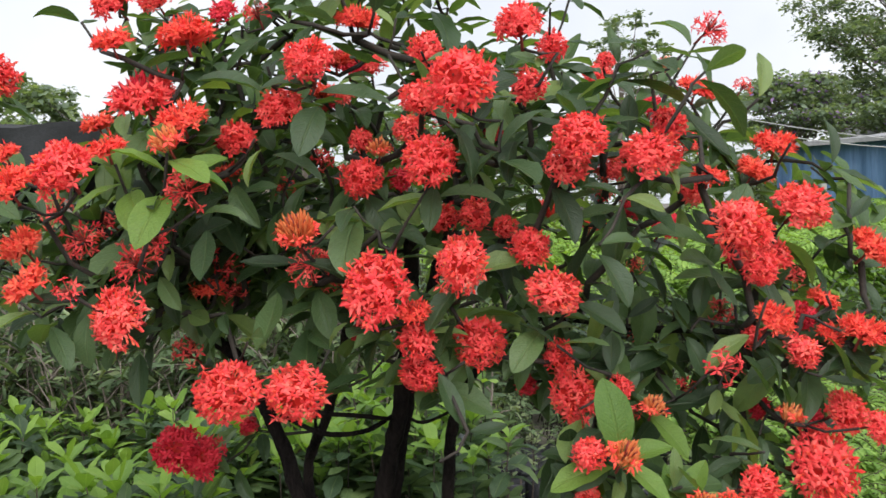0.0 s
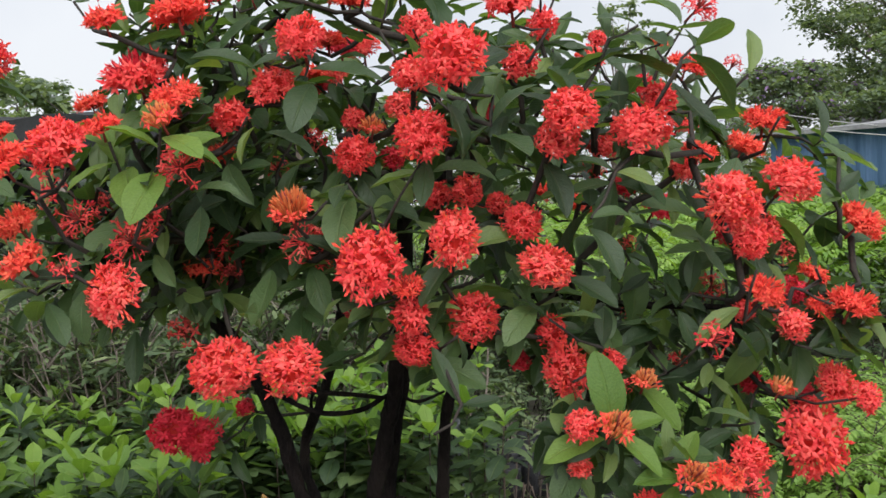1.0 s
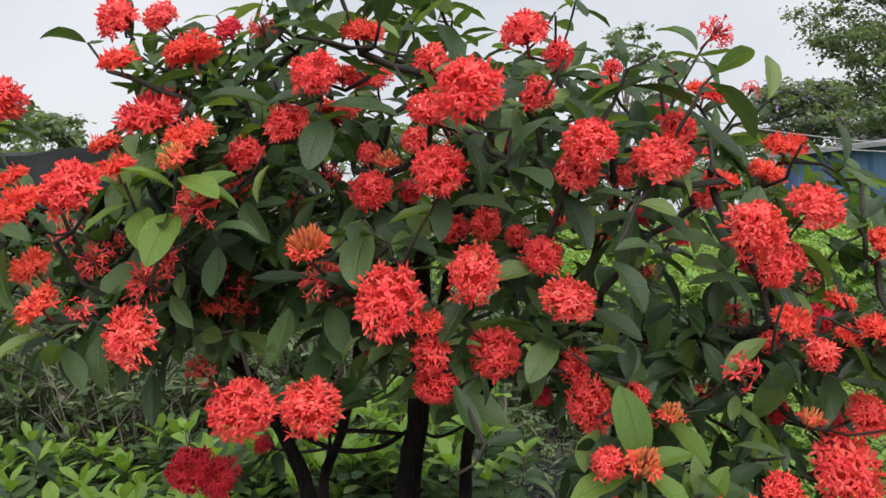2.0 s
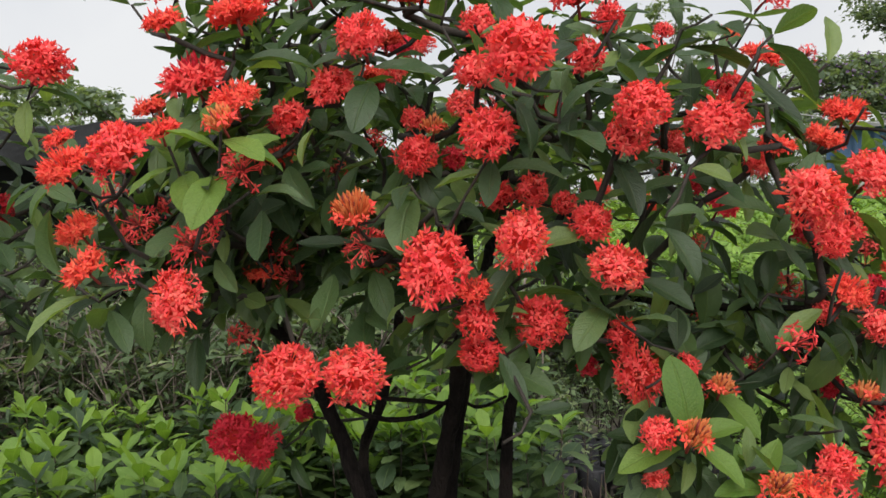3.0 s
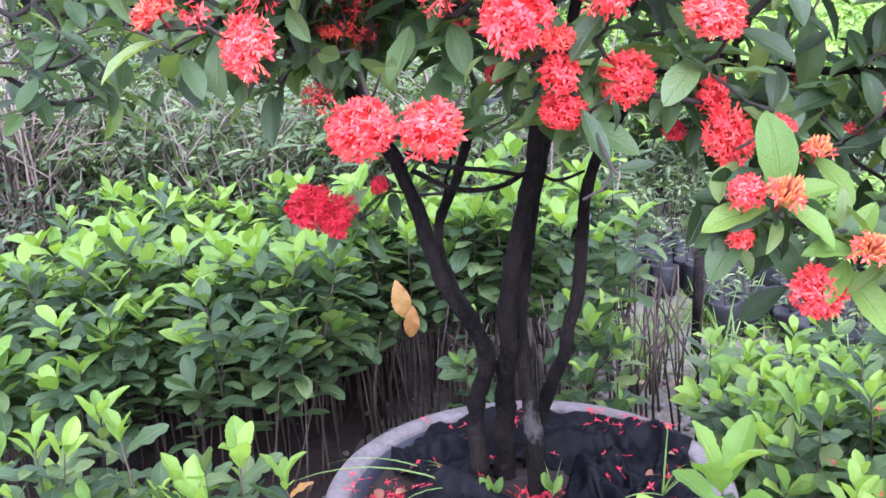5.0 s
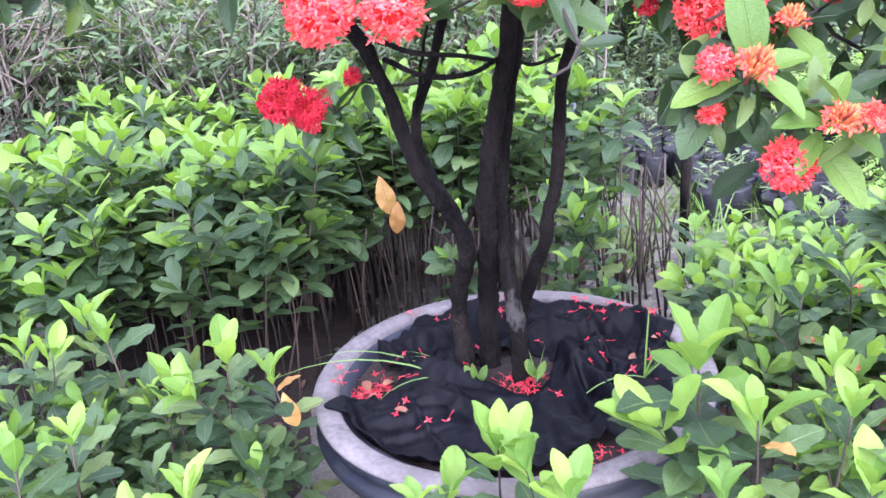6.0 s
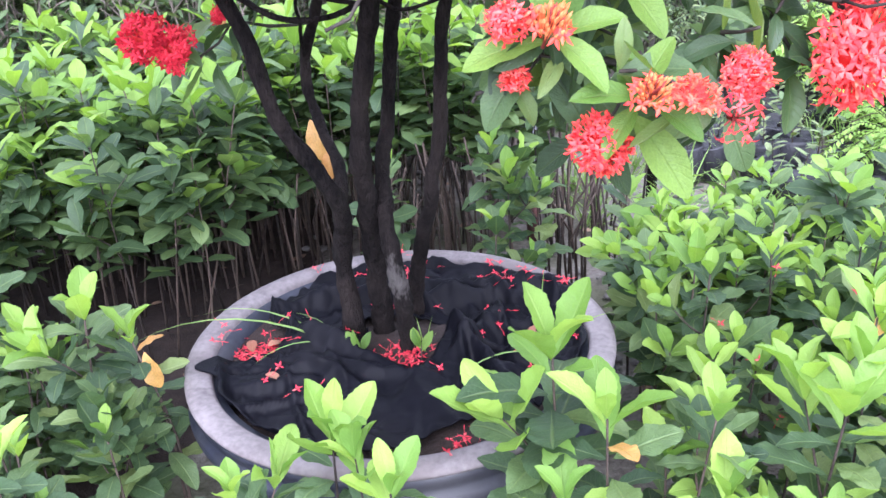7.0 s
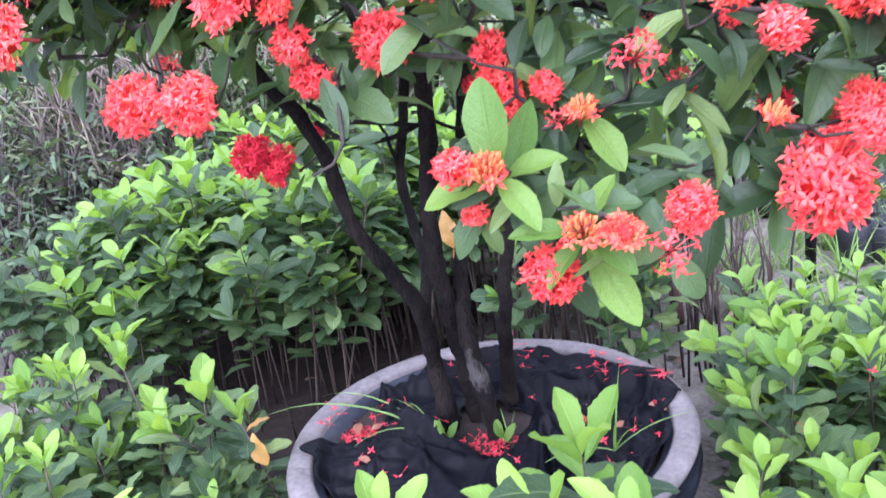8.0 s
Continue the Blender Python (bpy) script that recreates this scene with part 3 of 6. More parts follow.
class Bush:
    """Gathers stems, heads and leaf tufts of one ixora, then builds it as one thing."""

    def __init__(self, base, heart, seed):
        self.base, self.heart = Vector(base), Vector(heart)
        self.rng = random.Random(seed)
        self.nodes, self.parent, self.stem_runs = [], [], []
        self.heads, self.tufts, self.tips = [], [], []

    def stem(self, points, thick, thin, bears=True):
        line = smooth_line(points, 12)
        n = len(line)
        line = [p + Vector((noise.noise(p * 14), noise.noise(p * 14 + Vector((7, 0, 0))), 0)) * 0.006 for p in line]
        radii = [(thick + (thin - thick) * (i / (n - 1)) ** 0.8) * (1 + 0.2 * noise.noise(line[i] * 22) + 0.14 * noise.noise(line[i] * 60)) for i in range(n)]
        if points[0][2] < 0.45:
            radii = [r * (0.86 + 0.16 * math.exp(-i / 7)) for i, r in enumerate(radii)]
        self.stem_runs.append((line, radii))
        if bears:
            self.nodes += line[n // 2:]
            self.parent += [-1] * (n - n // 2)

    def outward(self, p, lift=0.55):
        d = (p - self.heart)
        d.normalize()
        return (d + Vector((0, 0, lift))).normalized()

    def head(self, x, y, z, r, kind, young=False):
        p = Vector((x, y, z))
        front = Vector((0, -0.4, 0)) if p.y < 1.7 else Vector((0, -0.9, 0.5))
        axis = (front + self.outward(p, 0.7 if young else 1.5 if kind in ("dome", "dusk", "bud") else 0.5) + Vector([self.rng.gauss(0, 0.15) for _ in range(3)])).normalized()
        upright = (self.outward(p, 1.5) + Vector([self.rng.gauss(0, 0.12) for _ in range(3)])).normalized()
        self.heads.append((p, r, kind, upright if kind in ("dome", "dusk", "bud") else axis, young))
        self.tips.append((p - axis * (r * 0.9 + 0.004), axis, 3 if young else 2 if r > 0.02 else 1, (0.066 + r * 0.85) * (1.15 if young else 1.0), True, young))

    def tuft(self, p, pairs, size):
        p = Vector(p)
        axis = (self.outward(p, 0.45) + Vector([self.rng.gauss(0, 0.3) for _ in range(3)])).normalized()
        self.tips.append((p, axis, pairs, size, False, False))

    def build(self, label, group, near):
        rng, nodes, parent = self.rng, self.nodes, self.parent
        fixed = len(nodes)
        order = sorted(self.tips, key=lambda t: min((t[0] - n).length for n in nodes[:fixed]))
        ends = []
        for p, axis, *_ in order:
            best, cost = 0, 1e9
            for i, n in enumerate(nodes):
                v = p - n
                c = v.length + 0.25 * max(0.0, n.z + 0.02 - p.z) + (0.12 * max(0.0, -v.normalized().dot(axis)) if v.length > 1e-6 else 0)
                if i >= fixed:
                    c += 0.02
                if c < cost:
                    best, cost = i, c
            a = nodes[best]
            dist = (p - a).length
            steps = max(2, int(dist / 0.05))
            ctrl = a.lerp(p, 0.5) - axis * dist * 0.12 + Vector([rng.gauss(0, 0.05) * dist for _ in range(3)]) - Vector((0, 0, 0.08 * dist))
            last = best
            for s in range(1, steps + 1):
                t = s / steps
                q = a * (1 - t) ** 2 + ctrl * 2 * t * (1 - t) + p * t * t
                nodes.append(q + Vector([rng.gauss(0, 0.003) for _ in range(3)]) * (t < 1))
                parent.append(last)
                last = len(nodes) - 1
            ends.append(last)
        load = [0.0] * len(nodes)
        for e in ends:
            load[e] += 0.0021 ** 2.2
        for i in range(len(nodes) - 1, fixed - 1, -1):
            load[parent[i]] += load[i]
        thick = [min(0.0058, v ** (1 / 2.2)) if v > 0 else 0.002 for v in load]
        # chains of nodes become tapered tubes
        kids = {}
        for i in range(fixed, len(nodes)):
            kids.setdefault(parent[i], []).append(i)
        runs, todo = [], [(k, c) for k in range(fixed) for c in kids.get(k, [])]
        while todo:
            k, c = todo.pop()
            chain = [k, c]
            while kids.get(chain[-1]):
                nxt = sorted(kids[chain[-1]], key=lambda j: -thick[j])
                todo += [(chain[-1], j) for j in nxt[1:]]
                chain.append(nxt[0])
            radii = [thick[j] for j in chain]
            radii[0] = radii[1]
            runs.append(([nodes[j] for j in chain], radii, 6, 0.25, len(runs)))
        bush = tagged(empty("ixora_bush", self.base), label, "flowering shrub", group)
        home = Matrix.Translation(-self.base)
        for k, (line, radii) in enumerate(self.stem_runs):
            put("stem", tube_mesh("stem", [(line, radii, 18, 0.16, k)], M_bark_patched if group == "" and k == 3 else M_bark), bush, home)
        runs.sort(key=lambda q: -q[1][0])
        main = min(90, len(runs) // 2)
        for run in runs[:main]:
            put("branch", tube_mesh("branch", [run], M_twig), bush, home)
        tagged(put("twig_tangle", tube_mesh("twig_tangle", runs[main:], M_twig), bush, home, "dark thin forking twigs"), kind="stuff")
        # leaves in crossed pairs below every tip
        leaves = []
        for p, axis, pairs, size, headed, young in self.tips:
            spin = rng.uniform(0, math.pi)
            side = axis.orthogonal().normalized()
            for k in range(pairs):
                at = p - axis * (0.012 + k * rng.uniform(0.018, 0.03) if headed else k * rng.uniform(0.014, 0.024))
                for j in range(2):
                    if rng.random() < 0.06:
                        continue
                    a = spin + k * (math.pi / 3 if young else math.pi / 2) + j * math.pi + rng.gauss(0, 0.18)
                    out = Matrix.Rotation(a, 3, axis) @ side
                    rise = (rng.gauss(0.42, 0.12) if young else rng.gauss(0.15 if headed else 0.3, 0.28)) - 0.12 * k
                    way = (out + axis * rise + Vector((0, 0, 0.0 if young else -0.1 - 0.08 * k))).normalized()
                    ln = size * rng.uniform(0.72, 1.15) * (0.75 if (k == 0 and not headed) else 1.0)
                    mid = at + way * ln * 0.55
                    if not young and any((mid - h[0]).dot(h[3]) > 0 and (mid - h[0]).length < 0.16 and ((mid - h[0]) - h[3] * (mid - h[0]).dot(h[3])).length < h[1] * 1.15 for h in self.heads):
                        continue  # the heads stand clear of the leaves
                    tip = at + way * ln
                    if not young and any(h[4] and (mid - h[0]).length < 0.11 and mid.y < h[0].y + 0.02 for h in self.heads):
                        continue  # young whorls stand free
                    if not young and mid.x < 0.14 and mid.y < 1.75 and min(mid.z, tip.z) < 1.245:
                        continue  # bare between the stems
                    if not young and any(h[0].y - 0.2 < mid.y < h[0].y and math.hypot(mid.x - h[0].x * mid.y / h[0].y, mid.z - 1.5 - (h[0].z - 1.5) * mid.y / h[0].y) < h[1] + 0.008 for h in self.heads):
                        continue  # nor do leaves grow over the open side of a head
                    m = aim(at, way, axis * 0.8 + Vector((rng.gauss(0, 0.3), rng.gauss(0, 0.3), 0.85)), ln, rng.uniform(0.86, 1.1))
                    leaves.append((at.y + way.y * ln * 0.5, rng.randrange(len(IXORA)), m, young))
        leaves.sort(key=lambda q: q[0])
        for _, k, m, young in leaves[:near]:
            put("leaf", (IXORA_NEW if young else IXORA_ONE)[k], bush, home @ m, "young light green leaf" if young else "")
        rest = scatter("leaves", IXORA, [(k, m, 0) for _, k, m, _ in leaves[near:]], [M_ixora])
        tagged(put("leaves", rest, bush, home, "dark green glossy leaves deeper in the crown"), kind="stuff")
        for p, r, kind, axis, young in self.heads:
            m = axis.to_track_quat("Z", "Y").to_matrix().to_4x4() @ Matrix.Rotation(rng.uniform(0, 6.3), 4, "Z")
            name = "bud_head" if kind == "bud" else "flower_head"
            grow = {"ball": 0.95, "dark": 0.95, "dome": 0.84, "dusk": 0.92, "bud": 1.05, "sparse": 1.0}[kind]
            h = put(name, rng.choice(HEADS[kind, r < 0.031]), bush, home @ Matrix.Translation(p) @ m @ Matrix.Diagonal((r * grow * rng.uniform(0.9, 1.15), r * grow * rng.uniform(0.9, 1.15), r * grow * rng.uniform(0.88, 1.1), 1)), HEAD_LABELS[kind])
            put("flower_stalk", STALK, h)
        return bush


# ---- the potted ixora ----
main_bush = Bush((-0.15, 1.91, 0.42), (0.02, 1.85, 1.2), 11)
main_bush.stem([(-0.26, 1.965, 0.36), (-0.252, 1.92, 0.6), (-0.211, 1.8, 0.78), (-0.286, 1.76, 0.94), (-0.346, 1.76, 1.137), (-0.40, 1.68, 1.3)], 0.024, 0.015)
main_bush.stem([(-0.222, 1.84, 0.70), (-0.25, 1.95, 0.78), (-0.316, 2.06, 0.86), (-0.34, 2.08, 0.97), (-0.28, 2.02, 1.107), (-0.22, 1.97, 1.3)], 0.014, 0.01)
main_bush.stem([(-0.205, 2.02, 0.36), (-0.188, 1.94, 0.6), (-0.172, 1.86, 0.76), (-0.167, 1.83, 0.88), (-0.138, 1.8, 1.02), (-0.085, 1.74, 1.25), (-0.06, 1.7, 1.5)], 0.026, 0.018)
main_bush.stem([(-0.122, 1.935, 0.35), (-0.124, 1.89, 0.5), (-0.13, 1.862, 0.66), (-0.146, 1.9, 0.78), (-0.135, 1.945, 0.9), (-0.10, 1.92, 1.1), (-0.04, 1.9, 1.35), (0.02, 1.88, 1.6)], 0.024, 0.013)
main_bush.stem([(-0.145, 2.08, 0.36), (-0.108, 2.0, 0.56), (-0.055, 1.9, 0.73), (-0.02, 1.88, 0.9), (0.0, 1.86, 1.1), (0.08, 1.82, 1.3)], 0.02, 0.013)
main_bush.stem([(0.04, 1.84, 1.2), (0.10, 1.72, 1.31), (0.17, 1.62, 1.355), (0.32, 1.55, 1.34), (0.5, 1.5, 1.33)], 0.0075, 0.005)
main_bush.stem([(-0.40, 1.68, 1.3), (-0.46, 1.6, 1.38), (-0.5, 1.5, 1.45)], 0.012, 0.007)
# thin crossing twigs under the crown
main_bush.stem([(-0.335, 1.757, 1.165), (-0.25, 1.72, 1.135), (-0.17, 1.735, 1.132), (-0.118, 1.782, 1.15)], 0.0055, 0.0045, False)
main_bush.stem([(-0.345, 1.757, 1.2), (-0.26, 1.7, 1.182), (-0.18, 1.7, 1.172), (-0.118, 1.772, 1.145)], 0.0055, 0.004, False)
main_bush.stem([(-0.108, 1.77, 1.16), (-0.06, 1.8, 1.13), (-0.005, 1.86, 1.135)], 0.004, 0.003, False)
main_bush.stem([(-0.335, 2.07, 0.99), (-0.28, 1.9, 1.15), (-0.24, 1.78, 1.25)], 0.004, 0.003, False)
head = main_bush.head
head(-0.478, 1.363, 1.887, 0.033, "ball")
head(-0.444, 1.461, 1.909, 0.027, "ball")
head(-0.345, 1.265, 1.813, 0.038, "dome")
head(-0.446, 1.262, 1.807, 0.029, "dome")
head(-0.427, 1.318, 1.738, 0.044, "dusk")
head(-0.357, 1.264, 1.697, 0.035, "dome")
head(-0.347, 1.159, 1.659, 0.022, "bud", True)
head(-0.303, 1.362, 1.673, 0.029, "ball")
head(-0.528, 1.410, 1.710, 0.026, "dome")
head(-0.462, 1.262, 1.660, 0.029, "dome", True)
head(-0.470, 1.135, 1.625, 0.039, "ball")
head(-0.532, 1.113, 1.608, 0.032, "dome")
head(-0.339, 1.213, 1.593, 0.033, "sparse")
head(-0.331, 1.410, 1.624, 0.026, "dome")
head(-0.176, 1.265, 1.767, 0.036, "ball")
head(-0.237, 1.363, 1.716, 0.033, "ball")
head(-0.280, 1.608, 1.603, 0.021, "sparse")
head(-0.118, 1.362, 1.607, 0.031, "ball")
head(-0.202, 1.256, 1.536, 0.033, "bud")
head(-0.199, 1.334, 1.480, 0.035, "sparse")
head(-0.118, 1.413, 1.854, 0.032, "dome")
head(-0.093, 1.409, 1.655, 0.022, "bud")
head(-0.018, 1.462, 1.812, 0.030, "ball")
head(0.030, 1.146, 1.714, 0.046, "ball")
head(-0.025, 1.261, 1.709, 0.027, "ball")
head(-0.046, 1.359, 1.676, 0.023, "ball")
head(-0.013, 1.215, 1.621, 0.042, "ball")
head(0.121, 1.314, 1.816, 0.035, "ball")
head(0.185, 1.461, 1.806, 0.027, "ball")
head(0.136, 1.362, 1.734, 0.030, "ball")
head(0.191, 1.234, 1.645, 0.036, "ball")
head(0.176, 1.282, 1.609, 0.030, "ball")
head(0.294, 1.266, 1.620, 0.040, "ball")
head(0.342, 1.361, 1.670, 0.027, "ball")
head(0.416, 1.461, 1.733, 0.029, "dome")
head(0.481, 1.613, 1.852, 0.032, "sparse")
head(0.536, 1.607, 1.749, 0.017, "sparse")
head(0.382, 1.507, 1.781, 0.016, "bud")
head(0.297, 1.606, 1.805, 0.016, "ball")
head(0.538, 1.464, 1.640, 0.034, "dome")
head(0.402, 1.360, 1.590, 0.025, "dome")
head(0.487, 1.412, 1.597, 0.031, "dome")
head(0.541, 1.367, 1.539, 0.042, "ball")
head(0.418, 1.267, 1.513, 0.042, "ball")
head(0.473, 1.363, 1.451, 0.033, "ball")
head(0.051, 1.410, 1.545, 0.026, "ball")
head(0.097, 1.409, 1.524, 0.021, "ball")
head(0.125, 1.313, 1.496, 0.033, "ball")
head(-0.001, 1.511, 1.540, 0.029, "ball")
head(0.024, 1.236, 1.480, 0.041, "ball")
head(0.153, 1.265, 1.432, 0.037, "ball")
head(-0.095, 1.248, 1.448, 0.052, "ball")
head(-0.044, 1.259, 1.416, 0.021, "dome")
head(-0.043, 1.278, 1.371, 0.028, "ball")
head(-0.040, 1.310, 1.318, 0.033, "ball")
head(0.048, 1.350, 1.356, 0.038, "ball")
head(0.172, 1.400, 1.320, 0.024, "ball")
head(0.189, 1.366, 1.265, 0.039, "ball")
head(0.257, 1.358, 1.276, 0.020, "ball")
head(0.269, 1.357, 1.238, 0.017, "sparse")
head(0.304, 1.342, 1.251, 0.021, "bud", True)
head(0.184, 1.204, 1.220, 0.024, "ball")
head(0.232, 1.190, 1.222, 0.027, "bud", True)
head(0.186, 1.245, 1.150, 0.016, "ball")
head(0.457, 1.509, 1.367, 0.023, "sparse")
head(0.387, 1.275, 1.316, 0.030, "sparse")
head(0.478, 1.313, 1.379, 0.032, "dome")
head(0.531, 1.354, 1.321, 0.026, "ball")
head(0.573, 1.459, 1.362, 0.023, "dark")
head(0.474, 1.408, 1.338, 0.020, "ball")
head(-0.313, 1.275, 1.308, 0.048, "ball")
head(-0.216, 1.271, 1.305, 0.048, "ball")
head(-0.435, 1.200, 1.428, 0.039, "ball")
head(-0.428, 1.264, 1.497, 0.035, "sparse")
head(-0.537, 1.162, 1.481, 0.030, "dome")
head(-0.480, 1.158, 1.467, 0.021, "sparse")
head(-0.614, 1.313, 1.529, 0.032, "dome")
head(-0.545, 1.374, 1.529, 0.035, "sparse")
head(-0.438, 1.511, 1.330, 0.028, "sparse")
head(-0.357, 1.510, 1.471, 0.026, "sparse")
head(-0.360, 1.560, 1.425, 0.024, "sparse")
head(-0.572, 1.865, 1.078, 0.052, "dark")
head(-0.522, 1.88, 1.052, 0.048, "dark")
head(0.692, 1.465, 1.468, 0.038, "dome")
head(0.629, 1.364, 1.348, 0.035, "dome")
head(0.599, 1.410, 1.338, 0.025, "dome")
head(0.615, 1.405, 1.215, 0.035, "ball")
head(0.598, 1.512, 1.176, 0.029, "dark")
head(0.572, 1.400, 1.132, 0.060, "ball")
head(0.435, 1.280, 1.142, 0.033, "ball")
head(0.333, 1.19, 1.150, 0.024, "bud", True)
head(0.281, 1.230, 1.079, 0.038, "ball")
head(-0.433, 1.909, 1.110, 0.022, "dark")
head(0.520, 1.374, 1.223, 0.020, "bud")
head(0.622, 1.311, 1.214, 0.026, "ball")
head(0.419, 1.225, 1.110, 0.027, "sparse")
head(0.375, 1.195, 1.146, 0.025, "dome")
head(0.030, 1.608, 1.553, 0.020, "dark")
head(0.359, 1.707, 1.437, 0.019, "sparse")
head(0.330, 1.608, 1.324, 0.020, "sparse")
head(0.099, 1.610, 1.691, 0.024, "dark")
head(0.334, 1.608, 1.541, 0.020, "dark")
head(-0.349, 1.509, 1.895, 0.023, "dark")
head(-0.283, 1.460, 1.879, 0.024, "sparse")
head(-0.583, 1.360, 1.572, 0.025, "sparse")
head(-0.412, 1.309, 1.528, 0.022, "sparse")
head(-0.536, 1.459, 1.555, 0.023, "sparse")
head(-0.393, 1.509, 1.488, 0.021, "sparse")
head(-0.628, 1.309, 1.661, 0.022, "dome")
head(-0.205, 1.559, 1.646, 0.022, "sparse")
head(-0.131, 1.508, 1.675, 0.021, "ball")
head(-0.158, 1.558, 1.757, 0.019, "ball")
head(-0.073, 1.559, 1.608, 0.022, "dark")
head(0.271, 1.460, 1.606, 0.025, "ball")
head(0.269, 1.508, 1.572, 0.021, "sparse")
head(0.401, 1.460, 1.570, 0.025, "ball")
head(0.516, 1.410, 1.465, 0.025, "ball")
head(0.578, 1.508, 1.421, 0.021, "sparse")
head(0.394, 1.508, 1.240, 0.021, "sparse")
head(0.511, 1.509, 1.204, 0.023, "dark")
head(0.610, 1.461, 1.386, 0.026, "dome")
head(-0.195, 1.509, 1.437, 0.021, "sparse")
head(0.124, 1.457, 1.266, 0.018, "dark")
head(-0.139, 1.457, 1.365, 0.018, "dark")

# smaller heads deeper in the crown
deep = random.Random(3)
for _ in range(12):
    a, e = deep.uniform(0, 6.28), deep.uniform(0.0, 1.2)
    p = Vector((0.04 + 0.62 * math.cos(a) * math.cos(e), 1.85 + 0.5 * math.sin(a) * math.cos(e), 1.4 + 0.5 * math.sin(e)))
    if p.y > 1.45:
        head(p.x, p.y, p.z, deep.uniform(0.026, 0.04), deep.choice(("ball", "dark", "sparse", "dome")))
# heads on the far side of the crown
for _ in range(14):
    a, e = deep.uniform(0.3, 2.84), deep.uniform(0.1, 1.2)
    p = Vector((0.04 + 0.66 * math.cos(a) * math.cos(e), 1.9 + 0.52 * math.sin(a) * math.cos(e), 1.42 + 0.5 * math.sin(e)))
    head(p.x, p.y, p.z, deep.uniform(0.034, 0.044), deep.choice(("ball", "ball", "dark", "dome")))
# leaf tufts that fill the crown between the heads
crown = random.Random(23)
count = 0
while count < 500:
    x, y, z = crown.uniform(-0.72, 0.80), crown.uniform(1.2, 2.5), crown.uniform(1.05, 2.12)
    ex, ey, ez = (x - 0.04) / 0.76, (y - 1.82) / 0.72, (z - 1.42) / 0.70
    d = math.sqrt(ex * ex + ey * ey + ez * ez)
    if d > 1.0 or d < 0.35:
        continue
    if x < -0.2 and z < 1.36 + 0.06 * crown.random():
        continue
    # open beneath, between the stems; lower to the side where the crown droops; thinner towards the top
    if x < 0.12 and z < (1.2 if y < 1.5 else 1.27) + 0.09 * crown.random() or x >= 0.12 and (z < 1.1 or (y > 1.62 and z < 1.32)):
        continue
    if z > 1.98 - 0.5 * max(0.0, x - 0.05) or (z > 1.75 and x > 0.1 and crown.random() < 0.4):
        continue
    if x > 0.3 and y > 1.7 and crown.random() < 0.6:
        continue
    # the back of the crown is thin, and one side has an opening right through it
    if y > 2.0 and crown.random() < 0.45:
        continue
    if abs(x - 0.28 * y) < 0.06 * y and -0.1 < (z - 1.54) / y < 0.01 and crown.random() < 0.75:
        continue
    main_bush.tuft((x, y, z), crown.choice((2, 2, 3)), crown.uniform(0.075, 0.11))
    count += 1
for _ in range(34):
    main_bush.tuft((crown.uniform(-0.63, -0.28), crown.uniform(1.22, 1.62), crown.uniform(1.4, 1.64)), 2, crown.uniform(0.07, 0.1))
for _ in range(34):
    main_bush.tuft((crown.uniform(0.25, 0.72), crown.uniform(1.32, 1.62), crown.uniform(1.12, 1.4)), 2, crown.uniform(0.075, 0.105))
for _ in range(20):
    main_bush.tuft((crown.uniform(0.17, 0.3), crown.uniform(1.27, 1.5), crown.uniform(1.14, 1.32)), 2, crown.uniform(0.09, 0.115))
for _ in range(24):
    main_bush.tuft((crown.uniform(-0.6, -0.3), crown.uniform(1.5, 2.0), crown.uniform(1.42, 1.6)), 2, crown.uniform(0.085, 0.115))
for _ in range(24):
    main_bush.tuft((crown.uniform(-0.6, -0.34), crown.uniform(1.32, 1.75), crown.uniform(1.4, 1.56)), 2, crown.uniform(0.09, 0.115))
for _ in range(44):
    main_bush.tuft((crown.uniform(-0.66, -0.22), crown.uniform(1.4, 1.95), crown.uniform(1.42, 1.7)), 3, crown.uniform(0.08, 0.11))
for _ in range(16):
    main_bush.tuft((crown.uniform(-0.54, -0.22), crown.uniform(1.28, 1.6), crown.uniform(1.68, 1.88)), 2, crown.uniform(0.075, 0.1))
for _ in range(10):
    main_bush.tuft((crown.uniform(-0.15, 0.3), crown.uniform(1.4, 1.7), crown.uniform(1.72, 1.95)), 2, crown.uniform(0.07, 0.095))
main_bush.build("potted ixora with red flower heads and dark glossy leaves", "", 300)

# ---- the second ixora beside it ----
side_bush = Bush((-1.66, 1.6, 0.0), (-1.5, 1.75, 1.2), 31)
side_bush.stem([(-1.66, 1.58, 0.0), (-1.64, 1.6, 0.5), (-1.56, 1.62, 0.9), (-1.35, 1.66, 1.3), (-1.1, 1.7, 1.55)], 0.022, 0.011)
side_bush.stem([(-1.68, 1.63, 0.0), (-1.7, 1.66, 0.6), (-1.66, 1.75, 1.0), (-1.55, 1.8, 1.5)], 0.02, 0.011)
for x, y, z, r, kind in ((-0.725, 1.47, 1.80, 0.046, "ball"), (-0.93, 1.62, 1.635, 0.03, "dark"), (-0.96, 1.72, 1.575, 0.036, "dark"), (-0.9, 1.5, 1.86, 0.04, "ball"), (-1.15, 1.5, 1.7, 0.042, "ball"), (-1.3, 1.7, 2.0, 0.04, "dome")):
    side_bush.head(x, y, z, r, kind)
for _ in range(16):
    side_bush.tuft((crown.uniform(-1.05, -0.74), crown.uniform(1.5, 1.75), crown.uniform(1.45, 1.85)), 2, crown.uniform(0.075, 0.1))
count = 0
